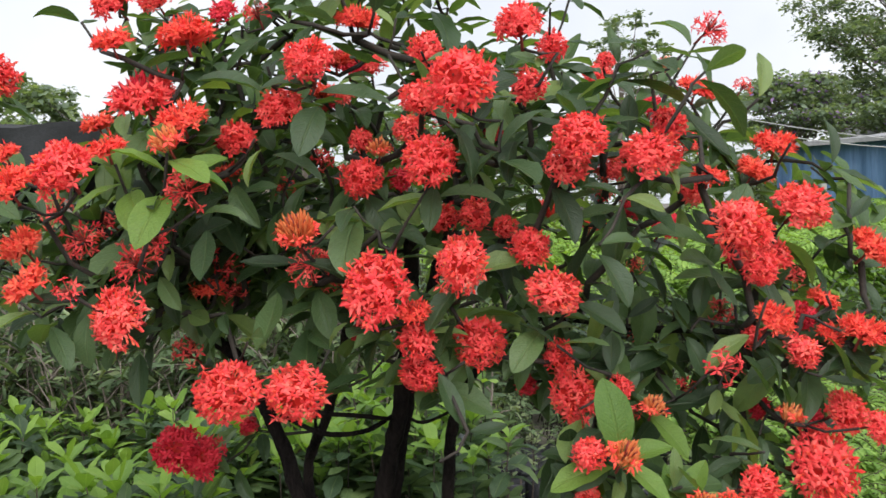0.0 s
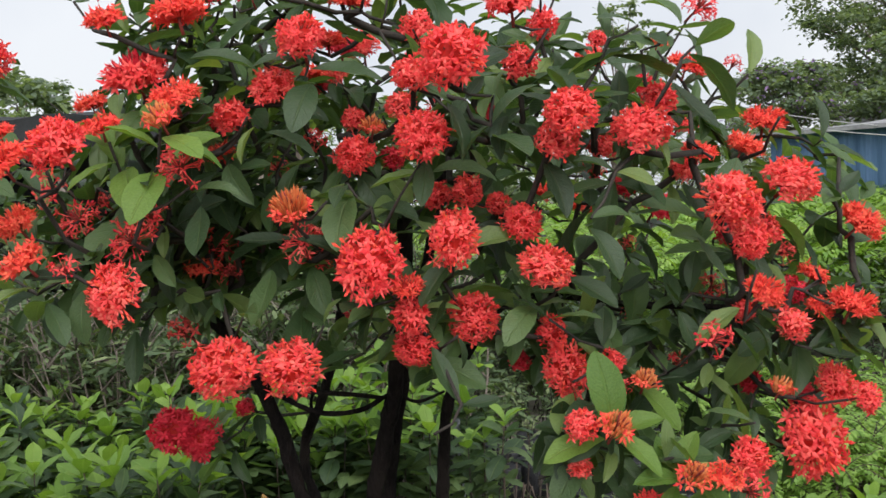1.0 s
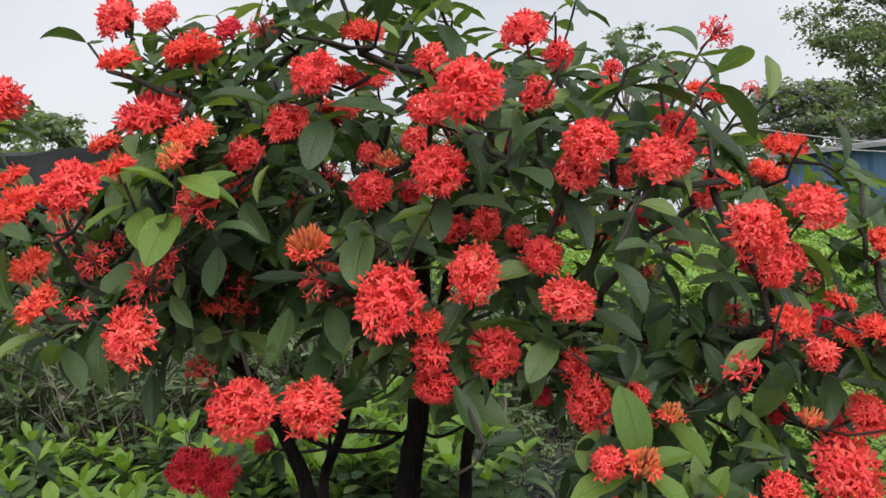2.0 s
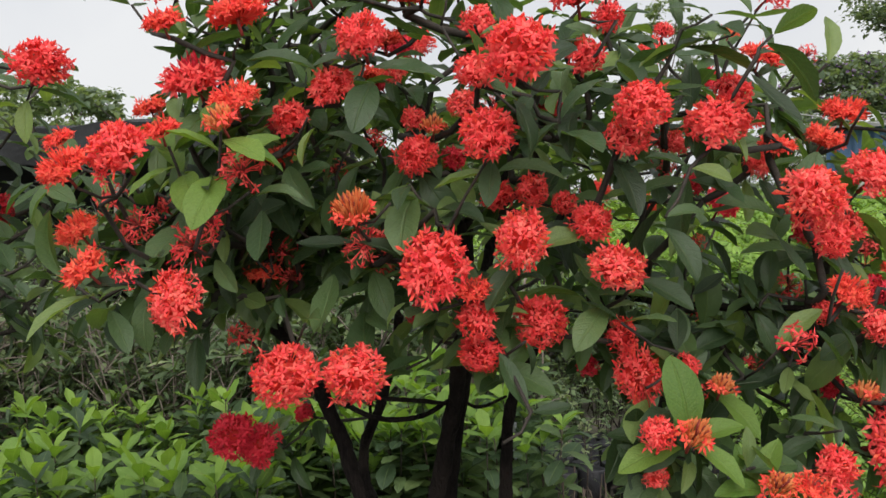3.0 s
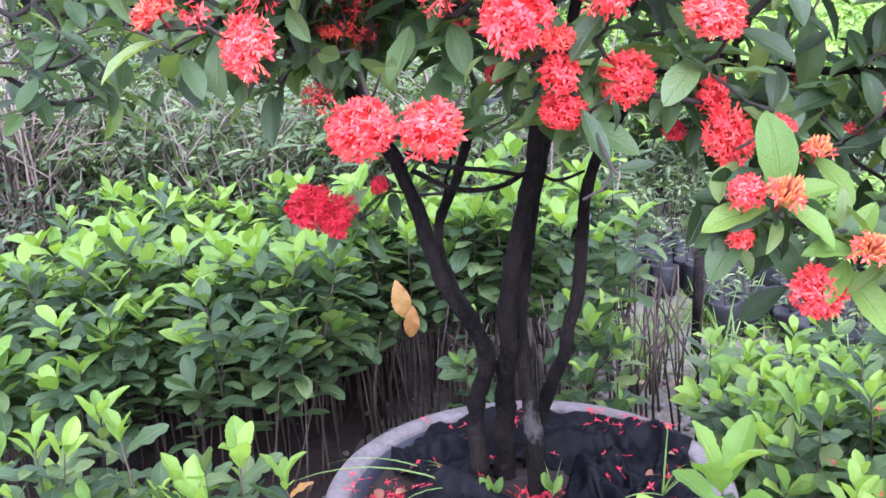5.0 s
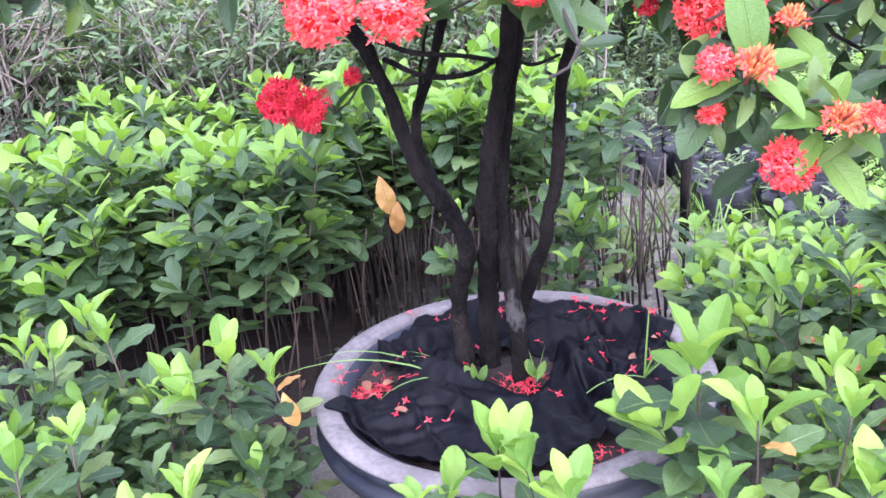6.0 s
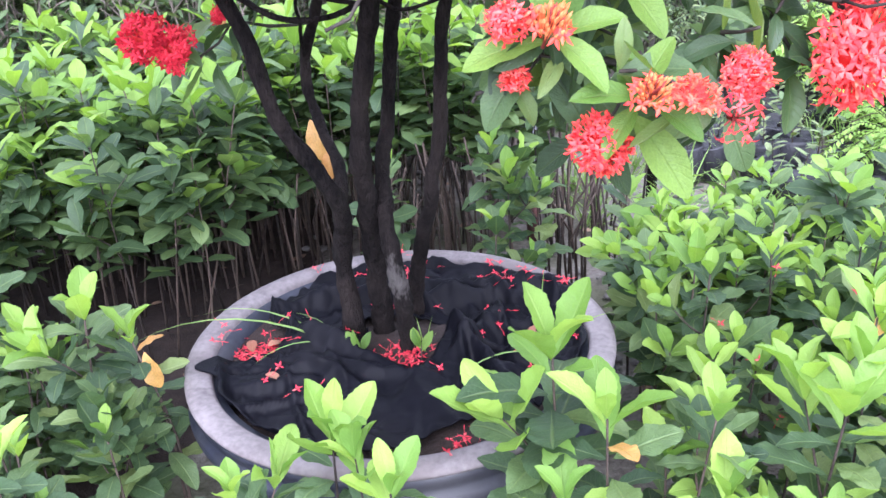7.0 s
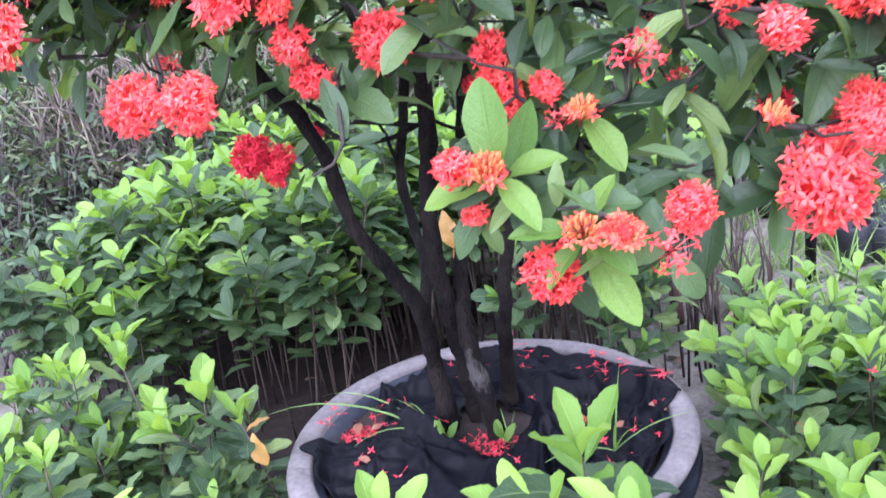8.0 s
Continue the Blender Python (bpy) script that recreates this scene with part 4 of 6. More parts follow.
while count < 60:
    x, y, z = crown.uniform(-2.0, -0.74), crown.uniform(1.45, 2.5), crown.uniform(1.3, 2.05)
    ex, ey, ez = (x + 1.45) / 0.72, (y - 1.8) / 0.6, (z - 1.55) / 0.55
    d = math.sqrt(ex * ex + ey * ey + ez * ez)
    if 0.5 < d < 1.0:
        side_bush.tuft((x, y, z), 2, crown.uniform(0.075, 0.1))
        count += 1
for _ in range(34):
    side_bush.tuft((crown.uniform(-1.1, -0.8), crown.uniform(1.5, 2.0), crown.uniform(1.3, 1.75)), 2, crown.uniform(0.08, 0.105))
side_bush.build("second red-flowered ixora beside the potted one", "", 60)

# ---- pot, soil, cloth ----
POT = Vector((-0.146, 1.926, 0.0))


def ring_mesh(name, profile, mat, sides=96, wobble=0.0, seed=0):
    """A turned shape: profile of (radius, height) pairs from outside to inside."""
    rng = random.Random(seed)
    verts, faces, n = [], [], len(profile)
    for s in range(sides):
        a = 2 * math.pi * s / sides
        for r, z in profile:
            k = 1 + wobble * noise.noise(Vector((math.cos(a) * 2, math.sin(a) * 2, z * 6 + seed)))
            verts.append((r * k * math.cos(a), r * k * math.sin(a), z))
    for s in range(sides):
        t = (s + 1) % sides
        for i in range(n - 1):
            faces.append((s * n + i, t * n + i, t * n + i + 1, s * n + i + 1))
    return data_mesh(name, verts, faces, [mat])


pot = tagged(empty("plant_pot", POT), "large round grey-rimmed pot with a dark body", "plant pot")
put("rim", ring_mesh("rim", [(0.456, 0.386), (0.4615, 0.389), (0.463, 0.395), (0.459, 0.401), (0.450, 0.404), (0.435, 0.4055), (0.413, 0.402), (0.407, 0.398), (0.404, 0.388), (0.402, 0.33)], M_pot_rim, wobble=0.008), pot, None, "wide weathered grey rim")
put("body", ring_mesh("body", [(0.25, 0.0), (0.27, 0.004), (0.30, 0.05), (0.365, 0.16), (0.405, 0.25), (0.425, 0.30), (0.448, 0.306), (0.462, 0.314), (0.4655, 0.328), (0.461, 0.341), (0.451, 0.349), (0.4535, 0.36), (0.4585, 0.372), (0.4575, 0.387), (0.43, 0.392), (0.39, 0.385), (0.37, 0.25), (0.30, 0.1), (0.05, 0.06)], M_pot, wobble=0.004), pot, None, "dark blue-black glazed body")
stud = bmesh.new()
bmesh.ops.create_cube(stud, size=1.0)
bmesh.ops.bevel(stud, geom=stud.edges[:], offset=0.2, segments=1, affect="EDGES")
stud_me = bpy.data.meshes.new("relief_stud")
stud.to_mesh(stud_me)
stud.free()
stud_me.materials.append(M_pot)
for k in range(64):
    a = 2 * math.pi * k / 64
    r = 0.424 - 0.010 * (k % 2)
    m = Matrix.Translation((r * math.cos(a), r * math.sin(a), 0.288 - 0.022 * (k % 2))) @ Matrix.Rotation(a, 4, "Z") @ Matrix.Rotation(radians(-24), 4, "Y") @ Matrix.Diagonal((0.012, 0.022, 0.014, 1))
    put("relief_stud", stud_me, pot, m)

soil_v, soil_f = [], []
for i in range(25):
    for s in range(60):
        r, a = 0.392 * i / 24, 2 * math.pi * s / 60
        p = Vector((r * math.cos(a), r * math.sin(a), 0))
        soil_v.append((p.x, p.y, 0.355 + 0.02 * noise.noise(p * 7) + 0.008 * noise.noise(p * 30) + 0.03 * math.exp(-(r / 0.15) ** 2)))
for i in range(24):
    for s in range(60):
        t = (s + 1) % 60
        soil_f.append((i * 60 + s, (i + 1) * 60 + s, (i + 1) * 60 + t, i * 60 + t))
tagged(put("potting_soil", data_mesh("potting_soil", soil_v, soil_f, [M_soil]), None, Matrix.Translation(POT)), "damp dark soil inside the pot", "soil")


def fold(p, way, at, wide, high, bend=0.0):
    """Height of one soft ridge of cloth that runs along way."""
    q = p - Vector((*at, 0))
    w = Vector((*way, 0)).normalized()
    off = q.x * -w.y + q.y * w.x + bend * (q.x * w.x + q.y * w.y) ** 2
    run = q.x * w.x + q.y * w.y
    return high * math.exp(-(off / wide) ** 2) * math.exp(-(run / 0.16) ** 2)


crease = random.Random(19)
CREASES = []
for _ in range(34):
    a, r = crease.uniform(0, 6.3), 0.36 * math.sqrt(crease.random())
    b = crease.gauss(-0.35, 0.6)
    CREASES.append(((math.cos(b), math.sin(b)), (r * math.cos(a), r * math.sin(a)), crease.uniform(0.005, 0.011), crease.uniform(0.008, 0.02) * crease.choice((1, 1, -0.6)), crease.gauss(0, 1.2)))


def cloth_height(p):
    """Height of the rumpled cloth at a place in the pot."""
    r = p.length
    h = 0.368 + 0.010 * noise.noise(p * 5 + Vector((3, 1, 0)))
    # the broad smooth panel in front stays flat, the rest is rumpled
    calm = math.exp(-(((p.x - 0.0) / 0.2) ** 2 + ((p.y + 0.21) / 0.13) ** 2))
    rough = 1 - 0.85 * calm
    h += rough * (0.03 * (1 - abs(noise.noise(Vector((p.x * 6 + p.y * 5, p.y * 5 - p.x * 2, 0.4)))) * 2.2) * 0.5 + 0.022 * abs(noise.noise(p * 13)) + 0.012 * (0.5 - abs(noise.noise(Vector((p.x * 24 - p.y * 17, p.y * 20 + p.x * 9, 3))))) + 0.005 * noise.noise(p * 45))
    h += 0.028 * calm
    h += fold(p, (1, -0.45), (-0.16, -0.03), 0.034, 0.06) + fold(p, (1, -0.3), (-0.18, -0.115), 0.016, 0.032, 1.2) + fold(p, (1, 0.15), (-0.24, -0.18), 0.014, 0.022)
    h += fold(p, (1, -0.3), (-0.08, -0.12), 0.014, 0.026, -0.8) + fold(p, (0.35, 1), (0.16, 0.02), 0.03, 0.05) + fold(p, (0.25, 1), (0.1, -0.02), 0.016, 0.03)
    h += fold(p, (0.8, -1), (0.22, -0.1), 0.013, 0.038) + fold(p, (0.3, -1), (0.165, -0.12), 0.011, 0.034) + fold(p, (1, -0.9), (0.27, -0.12), 0.012, 0.036) + fold(p, (1, -0.3), (0.25, -0.02), 0.012, 0.032)
    h += fold(p, (1, 0.25), (0.12, 0.2), 0.02, 0.042) + fold(p, (1, -0.1), (0.1, 0.27), 0.014, 0.026) + fold(p, (1, -0.3), (0.3, 0.23), 0.03, 0.036)
    h += fold(p, (0.9, 0.5), (-0.2, 0.2), 0.02, 0.042)
    for way, at, wide, high, bend in CREASES:
        h += rough * fold(p, way, at, wide, high, bend)
    if r > 0.37:
        h = max(h, 0.4085) if r > 0.392 else h + (r - 0.37) * 1.2
    if r > 0.45:
        h -= 1.1 * (r - 0.45)
    return h


def bump_at(a, centre, wide):
    d = (a - radians(centre) + math.pi) % (2 * math.pi) - math.pi
    return math.exp(-(d / radians(wide)) ** 2)


def cloth_out(a):
    """How far out the cloth reaches in each direction."""
    r = 0.39 + 0.008 * math.sin(a * 7 + 1) + 0.006 * math.sin(a * 17)
    r += 0.055 * bump_at(a, -160, 5) + 0.10 * bump_at(a, 36, 11) - 0.13 * bump_at(a, 179, 13) - 0.075 * bump_at(a, -55, 20) - 0.03 * bump_at(a, 150, 12)
    return r


def cloth_in(a):
    return 0.105 + 0.02 * math.sin(a * 3 + 1) + 0.012 * math.sin(a * 8)


HOLE = Vector((0.0, 0.03, 0))


def cloth_gone(p):
    """Where the cloth leaves the soil bare: at the foot of the stems and in gaps by the rim."""
    q = p - HOLE
    return q.length < cloth_in(math.atan2(q.y, q.x)) or p.length > cloth_out(math.atan2(p.y, p.x))


cloth_v, cells, turns, rings = [], [], 340, 84
for s in range(turns):
    a = 2 * math.pi * s / turns
    inner = HOLE + Vector((math.cos(a), math.sin(a), 0)) * cloth_in(a)
    outer = Vector((math.cos(a), math.sin(a), 0)) * cloth_out(a)
    for i in range(rings):
        p = inner.lerp(outer, i / (rings - 1))
        cloth_v.append((p.x, p.y, cloth_height(p)))
for s in range(turns):
    t = (s + 1) % turns
    for i in range(rings - 1):
        cells.append((s * rings + i, s * rings + i + 1, t * rings + i + 1, t * rings + i))
cloth = tagged(put("ground_cloth", data_mesh("ground_cloth", cloth_v, cells, [M_cloth]), None, Matrix.Translation(POT)), "crumpled black weed cloth lying on the pot's soil", "cloth")
cloth.modifiers.new("thickness", "SOLIDIFY").thickness = 0.003


# ---- fallen florets and leaves in the pot ----
def floret_mesh(name, seed, mat):
    rng = random.Random(seed)
    vs, fs, base = [], [], 0
    for k in range(4):
        v, f = petal_arrays(0.011, 0.0048, rng.uniform(-0.4, 0.3))
        m = np.array(Matrix.Rotation(k * math.pi / 2 + rng.gauss(0, 0.2), 3, "Z"))
        vs.append(v @ m.T + np.array([0, 0, 0.003]))
        fs += [tuple(i + base for i in q) for q in f]
        base += len(v)
    v, f = spindle(0.03, 0.0009)
    m = np.array(Matrix.Rotation(radians(rng.uniform(80, 100)), 3, "X"))
    vs.append(v @ m.T + np.array([0, 0, 0.003]))
    fs += [tuple(i + base for i in q) for q in f]
    return data_mesh(name, np.concatenate(vs), fs, [mat], None, None, False)


fallen = [floret_mesh("fallen_floret", s, M_fallen) for s in range(4)]
drop = random.Random(5)
spots = [(-0.335, -0.02, 0.055, 60), (0.03, -0.045, 0.05, 40), (0.22, 0.2, 0.09, 9), (0.16, 0.36, 0.06, 9), (0.3, 0.28, 0.06, 8), (-0.05, 0.36, 0.07, 6), (0.19, -0.31, 0.06, 18), (-0.2, 0.27, 0.1, 8), (0.05, 0.12, 0.25, 13), (-0.12, -0.12, 0.16, 7), (0.28, 0.02, 0.08, 8)]
for cx, cy, spread, many in spots:
    for _ in range(many):
        p = Vector((drop.gauss(cx, spread * 0.6), drop.gauss(cy, spread * 0.6), 0))
        if p.length > 0.45:
            continue
        bare = cloth_gone(p)
        z = (0.358 + 0.02 * noise.noise(p * 7) + 0.03 * math.exp(-(p.length / 0.15) ** 2) if bare else cloth_height(p) + 0.004)
        if p.length > 0.39:
            z = 0.408
        m = Matrix.Translation(POT + Vector((p.x, p.y, z))) @ Euler((drop.gauss(0, 0.35), drop.gauss(0, 0.35), drop.uniform(0, 6.3))).to_matrix().to_4x4() @ Matrix.Scale(drop.uniform(0.85, 1.25), 4)
        tagged(put("fallen_floret", fallen[drop.randrange(4)], None, m), "fallen red ixora floret lying in the pot", "fallen flower", "florets fallen in the pot")
dead = data_mesh("fallen_leaf", *leaf_shape(0.6, 0.5, 0.7, 0.3, 0.8)[:2], [M_tan_leaf], leaf_shape(0.6, 0.5, 0.7, 0.3, 0.8)[2])
for x, y, s in ((-0.34, -0.05, 0.05), (-0.31, 0.0, 0.045), (-0.36, 0.03, 0.04), (0.27, 0.07, 0.05), (0.33, 0.16, 0.045), (-0.25, -0.17, 0.035)):
    p = Vector((x, y, 0))
    z = cloth_height(p) if not cloth_gone(p) else 0.362 + 0.02 * noise.noise(p * 7)
    m = Matrix.Translation(POT + Vector((x, y, z + 0.008))) @ Matrix.Rotation(drop.uniform(0, 6.3), 4, "Z") @ Matrix.Scale(s, 4)
    tagged(put("fallen_leaf", dead, None, m), "dry yellow-brown leaf fallen on the black cloth", "fallen leaf", "leaves fallen in the pot")


# ---- weeds that grow in the pot ----
def blade_mesh(name, blades, mat):
    """Grass blades, each a bent tapering strip with a keel. blades: (foot, way, length, width, droop)."""
    vs, fs, us, base = [], [], [], 0
    for foot, way, ln, wd, droop in blades:
        p, d = Vector(foot), Vector(way).normalized()
        side = d.cross(Vector((0, 0, 1)))
        if side.length < 0.05:
            side = Vector((1, 0.2, 0))
        side.normalize()
        k = 9
        for i in range(k):
            w = wd * (1 - (i / (k - 1)) ** 2.2) + 0.0003
            up = side.cross(d).normalized()
            for u in (-1, 0, 1):
                vs.append(tuple(p + side * (u * w / 2) + up * (abs(u) * w * 0.25)))
                us.append((0.5 + 0.5 * u, i / (k - 1)))
            p = p + d * (ln / (k - 1))
            d = (d + Vector((0, 0, -droop / (k - 1)))).normalized()
        for i in range(k - 1):
            for c in range(2):
                q = base + i * 3 + c
                fs.append((q, q + 1, q + 4, q + 3))
        base += 3 * k
    return data_mesh(name, vs, fs, [mat], us)


def pot_grass(name, foot, blades, label):
    tagged(put(name, blade_mesh(name, [((0, 0, 0), w, ln, wd, dr) for w, ln, wd, dr in blades], M_grass), None, Matrix.Translation(POT + Vector(foot))), label, "grass", "weeds in the pot")


pot_grass("grass_tuft", (-0.12, -0.02, 0.38), [((-1, -0.12, 0.62), 0.5, 0.008, 1.15), ((-1, 0.32, 0.5), 0.42, 0.006, 1.0), ((-0.9, -0.4, 0.7), 0.24, 0.005, 1.6), ((-0.7, 0.6, 0.6), 0.2, 0.004, 1.3), ((-0.6, 0.2, 0.9), 0.16, 0.004, 1.4)], "grass with long arching blades in the pot")
pot_grass("grass_tuft", (0.30, -0.04, 0.40), [((-0.9, -0.5, 0.5), 0.2, 0.006, 1.3), ((0.2, -0.6, 1.2), 0.2, 0.006, 0.9), ((0.5, -0.5, 1.2), 0.17, 0.006, 0.8), ((0.9, 0.2, 0.9), 0.2, 0.006, 0.8), ((0.1, 0.2, 1.4), 0.19, 0.005, 0.4)], "grass with long arching blades in the pot")
pot_grass("grass_tuft", (0.06, -0.03, 0.39), [((0.2, 0.1, 1), 0.09, 0.004, 0.4), ((-0.2, 0.2, 1), 0.08, 0.004, 0.4), ((0.4, -0.2, 1), 0.07, 0.004, 0.6)], "small grass at the foot of the stems")
for x, y, a, b in ((-0.075, -0.07, 0.9, 2.8), (0.055, -0.055, 0.8, 2.3)):
    sprout = tagged(empty("weed_sprout", POT + Vector((x, y, 0.385))), "small yellow-green sprout at the stems' foot", "weed", "weeds in the pot")
    put("stem", tube_mesh("stem", [([(0, 0, -0.01), (0.003, 0, 0.02), (0.004, 0.002, 0.035)], [0.0016, 0.0014, 0.001], 5, 0, 0)], M_seed_stem), sprout)
    for k, w in enumerate((a, b, a + 3.6)):
        put("leaf", IXORA_NEW[k], sprout, aim((0.003, 0, 0.02 + 0.006 * k), (math.cos(w), math.sin(w) * 0.6, 1.3), (0, -1, 0.3), 0.05))

# ---- nursery seedlings with obovate leaves ----
SEED_CUTS = ((0.46, 0.56, 0.76, 0.22, 0.6, 0.12, 0.2), (0.52, 0.58, 0.72, 0.15, 0.3, 0.13, -0.25), (0.42, 0.55, 0.78, 0.3, 0.95, 0.1, 0.3), (0.48, 0.6, 0.72, 0.35, -0.4, 0.11, -0.15))
SEED = [leaf_shape(w, pk, tp, fo, cu, 5, 24, wv, tw, teeth=0.03) for w, pk, tp, fo, cu, wv, tw in SEED_CUTS]
SEED_LOW = [leaf_shape(w, pk, tp, fo, cu, 3, 7, wv, tw) for w, pk, tp, fo, cu, wv, tw in SEED_CUTS]
SHOOT = [leaf_shape(w, pk, tp, fo, cu, 5, 24, wv, tw, teeth=0.035) for w, pk, tp, fo, cu, wv, tw in (
    (0.40, 0.58, 0.72, 0.5, 0.5, 0.1, 0.2), (0.44, 0.6, 0.7, 0.4, 0.2, 0.1, -0.25), (0.36, 0.56, 0.76, 0.6, 0.8, 0.08, 0.3), (0.42, 0.6, 0.7, 0.5, -0.3, 0.1, -0.15))]
SEED_ONE = [data_mesh("seedling_leaf", v, f, [M_seed_one], u) for v, f, u in SEED]
SHOOT_ONE = [data_mesh("shoot_leaf", v, f, [M_shoot_one], u) for v, f, u in SHOOT]
YELLOW_ONE = data_mesh("yellow_leaf", SEED[0][0], SEED[0][1], [M_dead_leaf], SEED[0][2])


def seedling_plan(rng, high, bare, size, fresh, twigs=0, steep=1.0):
    """Stem runs and leaf places of one seedling. bare: height below which it has no leaves; fresh: light shoot leaves at the tip."""
    lean = Vector((rng.gauss(0, 0.05), rng.gauss(0, 0.05), 0))
    runs, leaves = [], []

    def axis(foot, top, r0, low):
        pts = smooth_line([foot, foot.lerp(top, 0.5) + Vector((rng.gauss(0, 0.012), rng.gauss(0, 0.012), 0)), top], 3)
        runs.append((pts, [r0 * (1 - 0.55 * i / (len(pts) - 1)) for i in range(len(pts))], 5, 0.15, rng.randrange(99)))
        length = (top - foot).length
        way = (top - foot).normalized()
        h, spin = length, rng.uniform(0, 6.3)
        k = 0
        while h > low and k < 13:
            at = foot.lerp(top, h / length)
            new_leaf = k < fresh
            ln = size * (0.75 if k == 0 else 0.95 if k == 1 else 1.0) * rng.uniform(0.72, 1.2)
            for j in range(2):
                if k > 2 and rng.random() < 0.12:
                    continue
                a = spin + j * math.pi + rng.gauss(0, 0.2)
                rise = steep * (1.4, 0.9, 0.5, 0.25, 0.08)[min(k, 4)] + rng.gauss(0, 0.18)
                out = Vector((math.cos(a), math.sin(a), 0)) + way * rise
                leaves.append((aim(at, out, way + Vector((0, 0, 0.4)) - Vector((math.cos(a), math.sin(a), 0)) * 0.25 * rise, ln, rng.uniform(0.9, 1.1)), rng.randrange(4), new_leaf))
            spin += math.pi / 2 + rng.gauss(0, 0.2)
            h -= rng.uniform(0.022, 0.036) * (0.6 if k == 0 else 1.0)
            k += 1

    top = Vector((0, 0, high)) + lean * high
    axis(Vector((0, 0, 0)), top, 0.0042, bare)
    for _ in range(twigs):
        f = rng.uniform(0.5, 0.75)
        foot = top * f
        a = rng.uniform(0, 6.3)
        axis(foot, foot + Vector((math.cos(a) * 0.09, math.sin(a) * 0.09, high * rng.uniform(0.15, 0.34))), 0.0028, 0.04)
    return runs, leaves


CAUGHT = []


def seedling_near(x, y, high, seed, size=0.085, fresh=3, twigs=0, bare=0.16, label="young nursery plant with light green shoot leaves", yellow=False):
    """A seedling close by: every leaf is a part."""
    rng = random.Random(seed)
    runs, leaves = seedling_plan(rng, high, bare, size, fresh, twigs, 1.35)
    ob = tagged(empty("nursery_plant", (x, y, 0)), label, "nursery plant", "nursery plants round the pot")
    put("stem", tube_mesh("stem", runs, M_seed_stem), ob)
    for n_leaf, (m, k, new_leaf) in enumerate(leaves):
        me = SHOOT_ONE[k] if new_leaf else SEED_ONE[k]
        if 0.4 < x < 1.1 and 2 <= n_leaf < 8 and m.col[2].z > 0.6 * m.col[2].length:
            CAUGHT.append(Matrix.Translation((x, y, 0)) @ m @ Vector((0, 0.5, 0.02)))
        if yellow and n_leaf == 5:
            put("leaf", YELLOW_ONE, ob, m @ Matrix.Scale(0.6, 4), "yellowed leaf")
        else:
            put("leaf", me, ob, m)
    return ob


def seedling_far(seed, high, bare, size, fresh, twigs, label, group):
    """A seedling of the beds: stem and foliage."""
    rng = random.Random(seed)
    runs, leaves = seedling_plan(rng, high, bare, size, fresh, twigs)
    ob = tagged(empty("seedling"), label, "seedling", group)
    put("stem", tube_mesh("stem", runs, M_seed_stem), ob)
    put("foliage", scatter("foliage", SEED_LOW, [(k, m, 1 if new_leaf else 0) for m, k, new_leaf in leaves], [M_seed, M_shoot]), ob)
    return ob


# light shoots that stand out in front of and beside the pot
near_rows = [
    (-1.16, 1.86, 0.58), (-1.03, 1.80, 0.58), (-0.87, 1.64, 0.53), (-0.76, 1.70, 0.57), (-0.99, 1.43, 0.56), (-0.68, 1.30, 0.52), (-0.62, 1.74, 0.53), (-1.22, 1.70, 0.57), (-1.06, 1.33, 0.52), (-0.26, 1.26, 0.5),
    (-0.16, 1.41, 0.54), (0.20, 1.50, 0.66), (0.34, 1.40, 0.59), (0.59, 1.45, 0.59), (0.70, 1.55, 0.60), (-0.03, 1.30, 0.52), (0.76, 1.83, 0.56), (0.48, 2.04, 0.52), (0.24, 1.36, 0.48), (0.46, 1.38, 0.48),
]
for k, (x, y, h) in enumerate(near_rows):
    seedling_near(x, y, h, 100 + k, size={10: 0.115, 11: 0.135, 12: 0.125, 13: 0.12}.get(k, 0.112 if k > 9 else 0.1), fresh=3 if k > 9 else 2, twigs=k % 2, yellow=k in (6, 12, 16))
# darker, lower ones between them
fill = random.Random(8)
low_spots = []
while len(low_spots) < 104:
    x, y = (fill.uniform(-1.6, -0.62), fill.uniform(0.95, 1.95)) if len(low_spots) % 2 else (fill.uniform(0.36, 1.25), fill.uniform(1.35, 2.45))
    if (Vector((x, y, 0)) - POT).length < 0.56 or any(math.hypot(x - a, y - b) < 0.07 for a, b in low_spots):
        continue
    low_spots.append((x, y))
for k, (x, y) in enumerate(low_spots):
    seedling_near(x, y, fill.uniform(0.42, 0.58) if x > 0 else fill.uniform(0.34, 0.48), 300 + k, size=0.09, fresh=fill.choice((1, 2, 2, 3)) if x > 0 else fill.choice((0, 0, 1, 1, 2)), twigs=1, bare=0.1, label="low nursery plant with mid-green leaves beside the pot")

# florets that fell onto the plants beside the pot
for k, p in enumerate(drop.sample(CAUGHT, 16)):
    m = Matrix.Translation(p) @ Euler((drop.gauss(0, 0.3), drop.gauss(0, 0.3), drop.uniform(0, 6.3))).to_matrix().to_4x4() @ Matrix.Scale(1.1, 4)
    tagged(put("fallen_floret", fallen[k % 4], None, m), "fallen red floret caught on a nursery plant's leaf", "fallen flower", "florets caught in the plants")

# leafy weeds among the bare stems behind the pot
for k, (x, y, h) in enumerate(((0.03, 2.62, 0.5), (-0.03, 2.78, 0.56), (0.1, 2.74, 0.46), (-0.36, 2.74, 0.5), (0.0, 2.5, 0.4))):
    seedling_near(x, y, h, 460 + k, size=0.1, fresh=1, twigs=1, bare=0.2, label="leafy weed among the bare stems behind the pot")

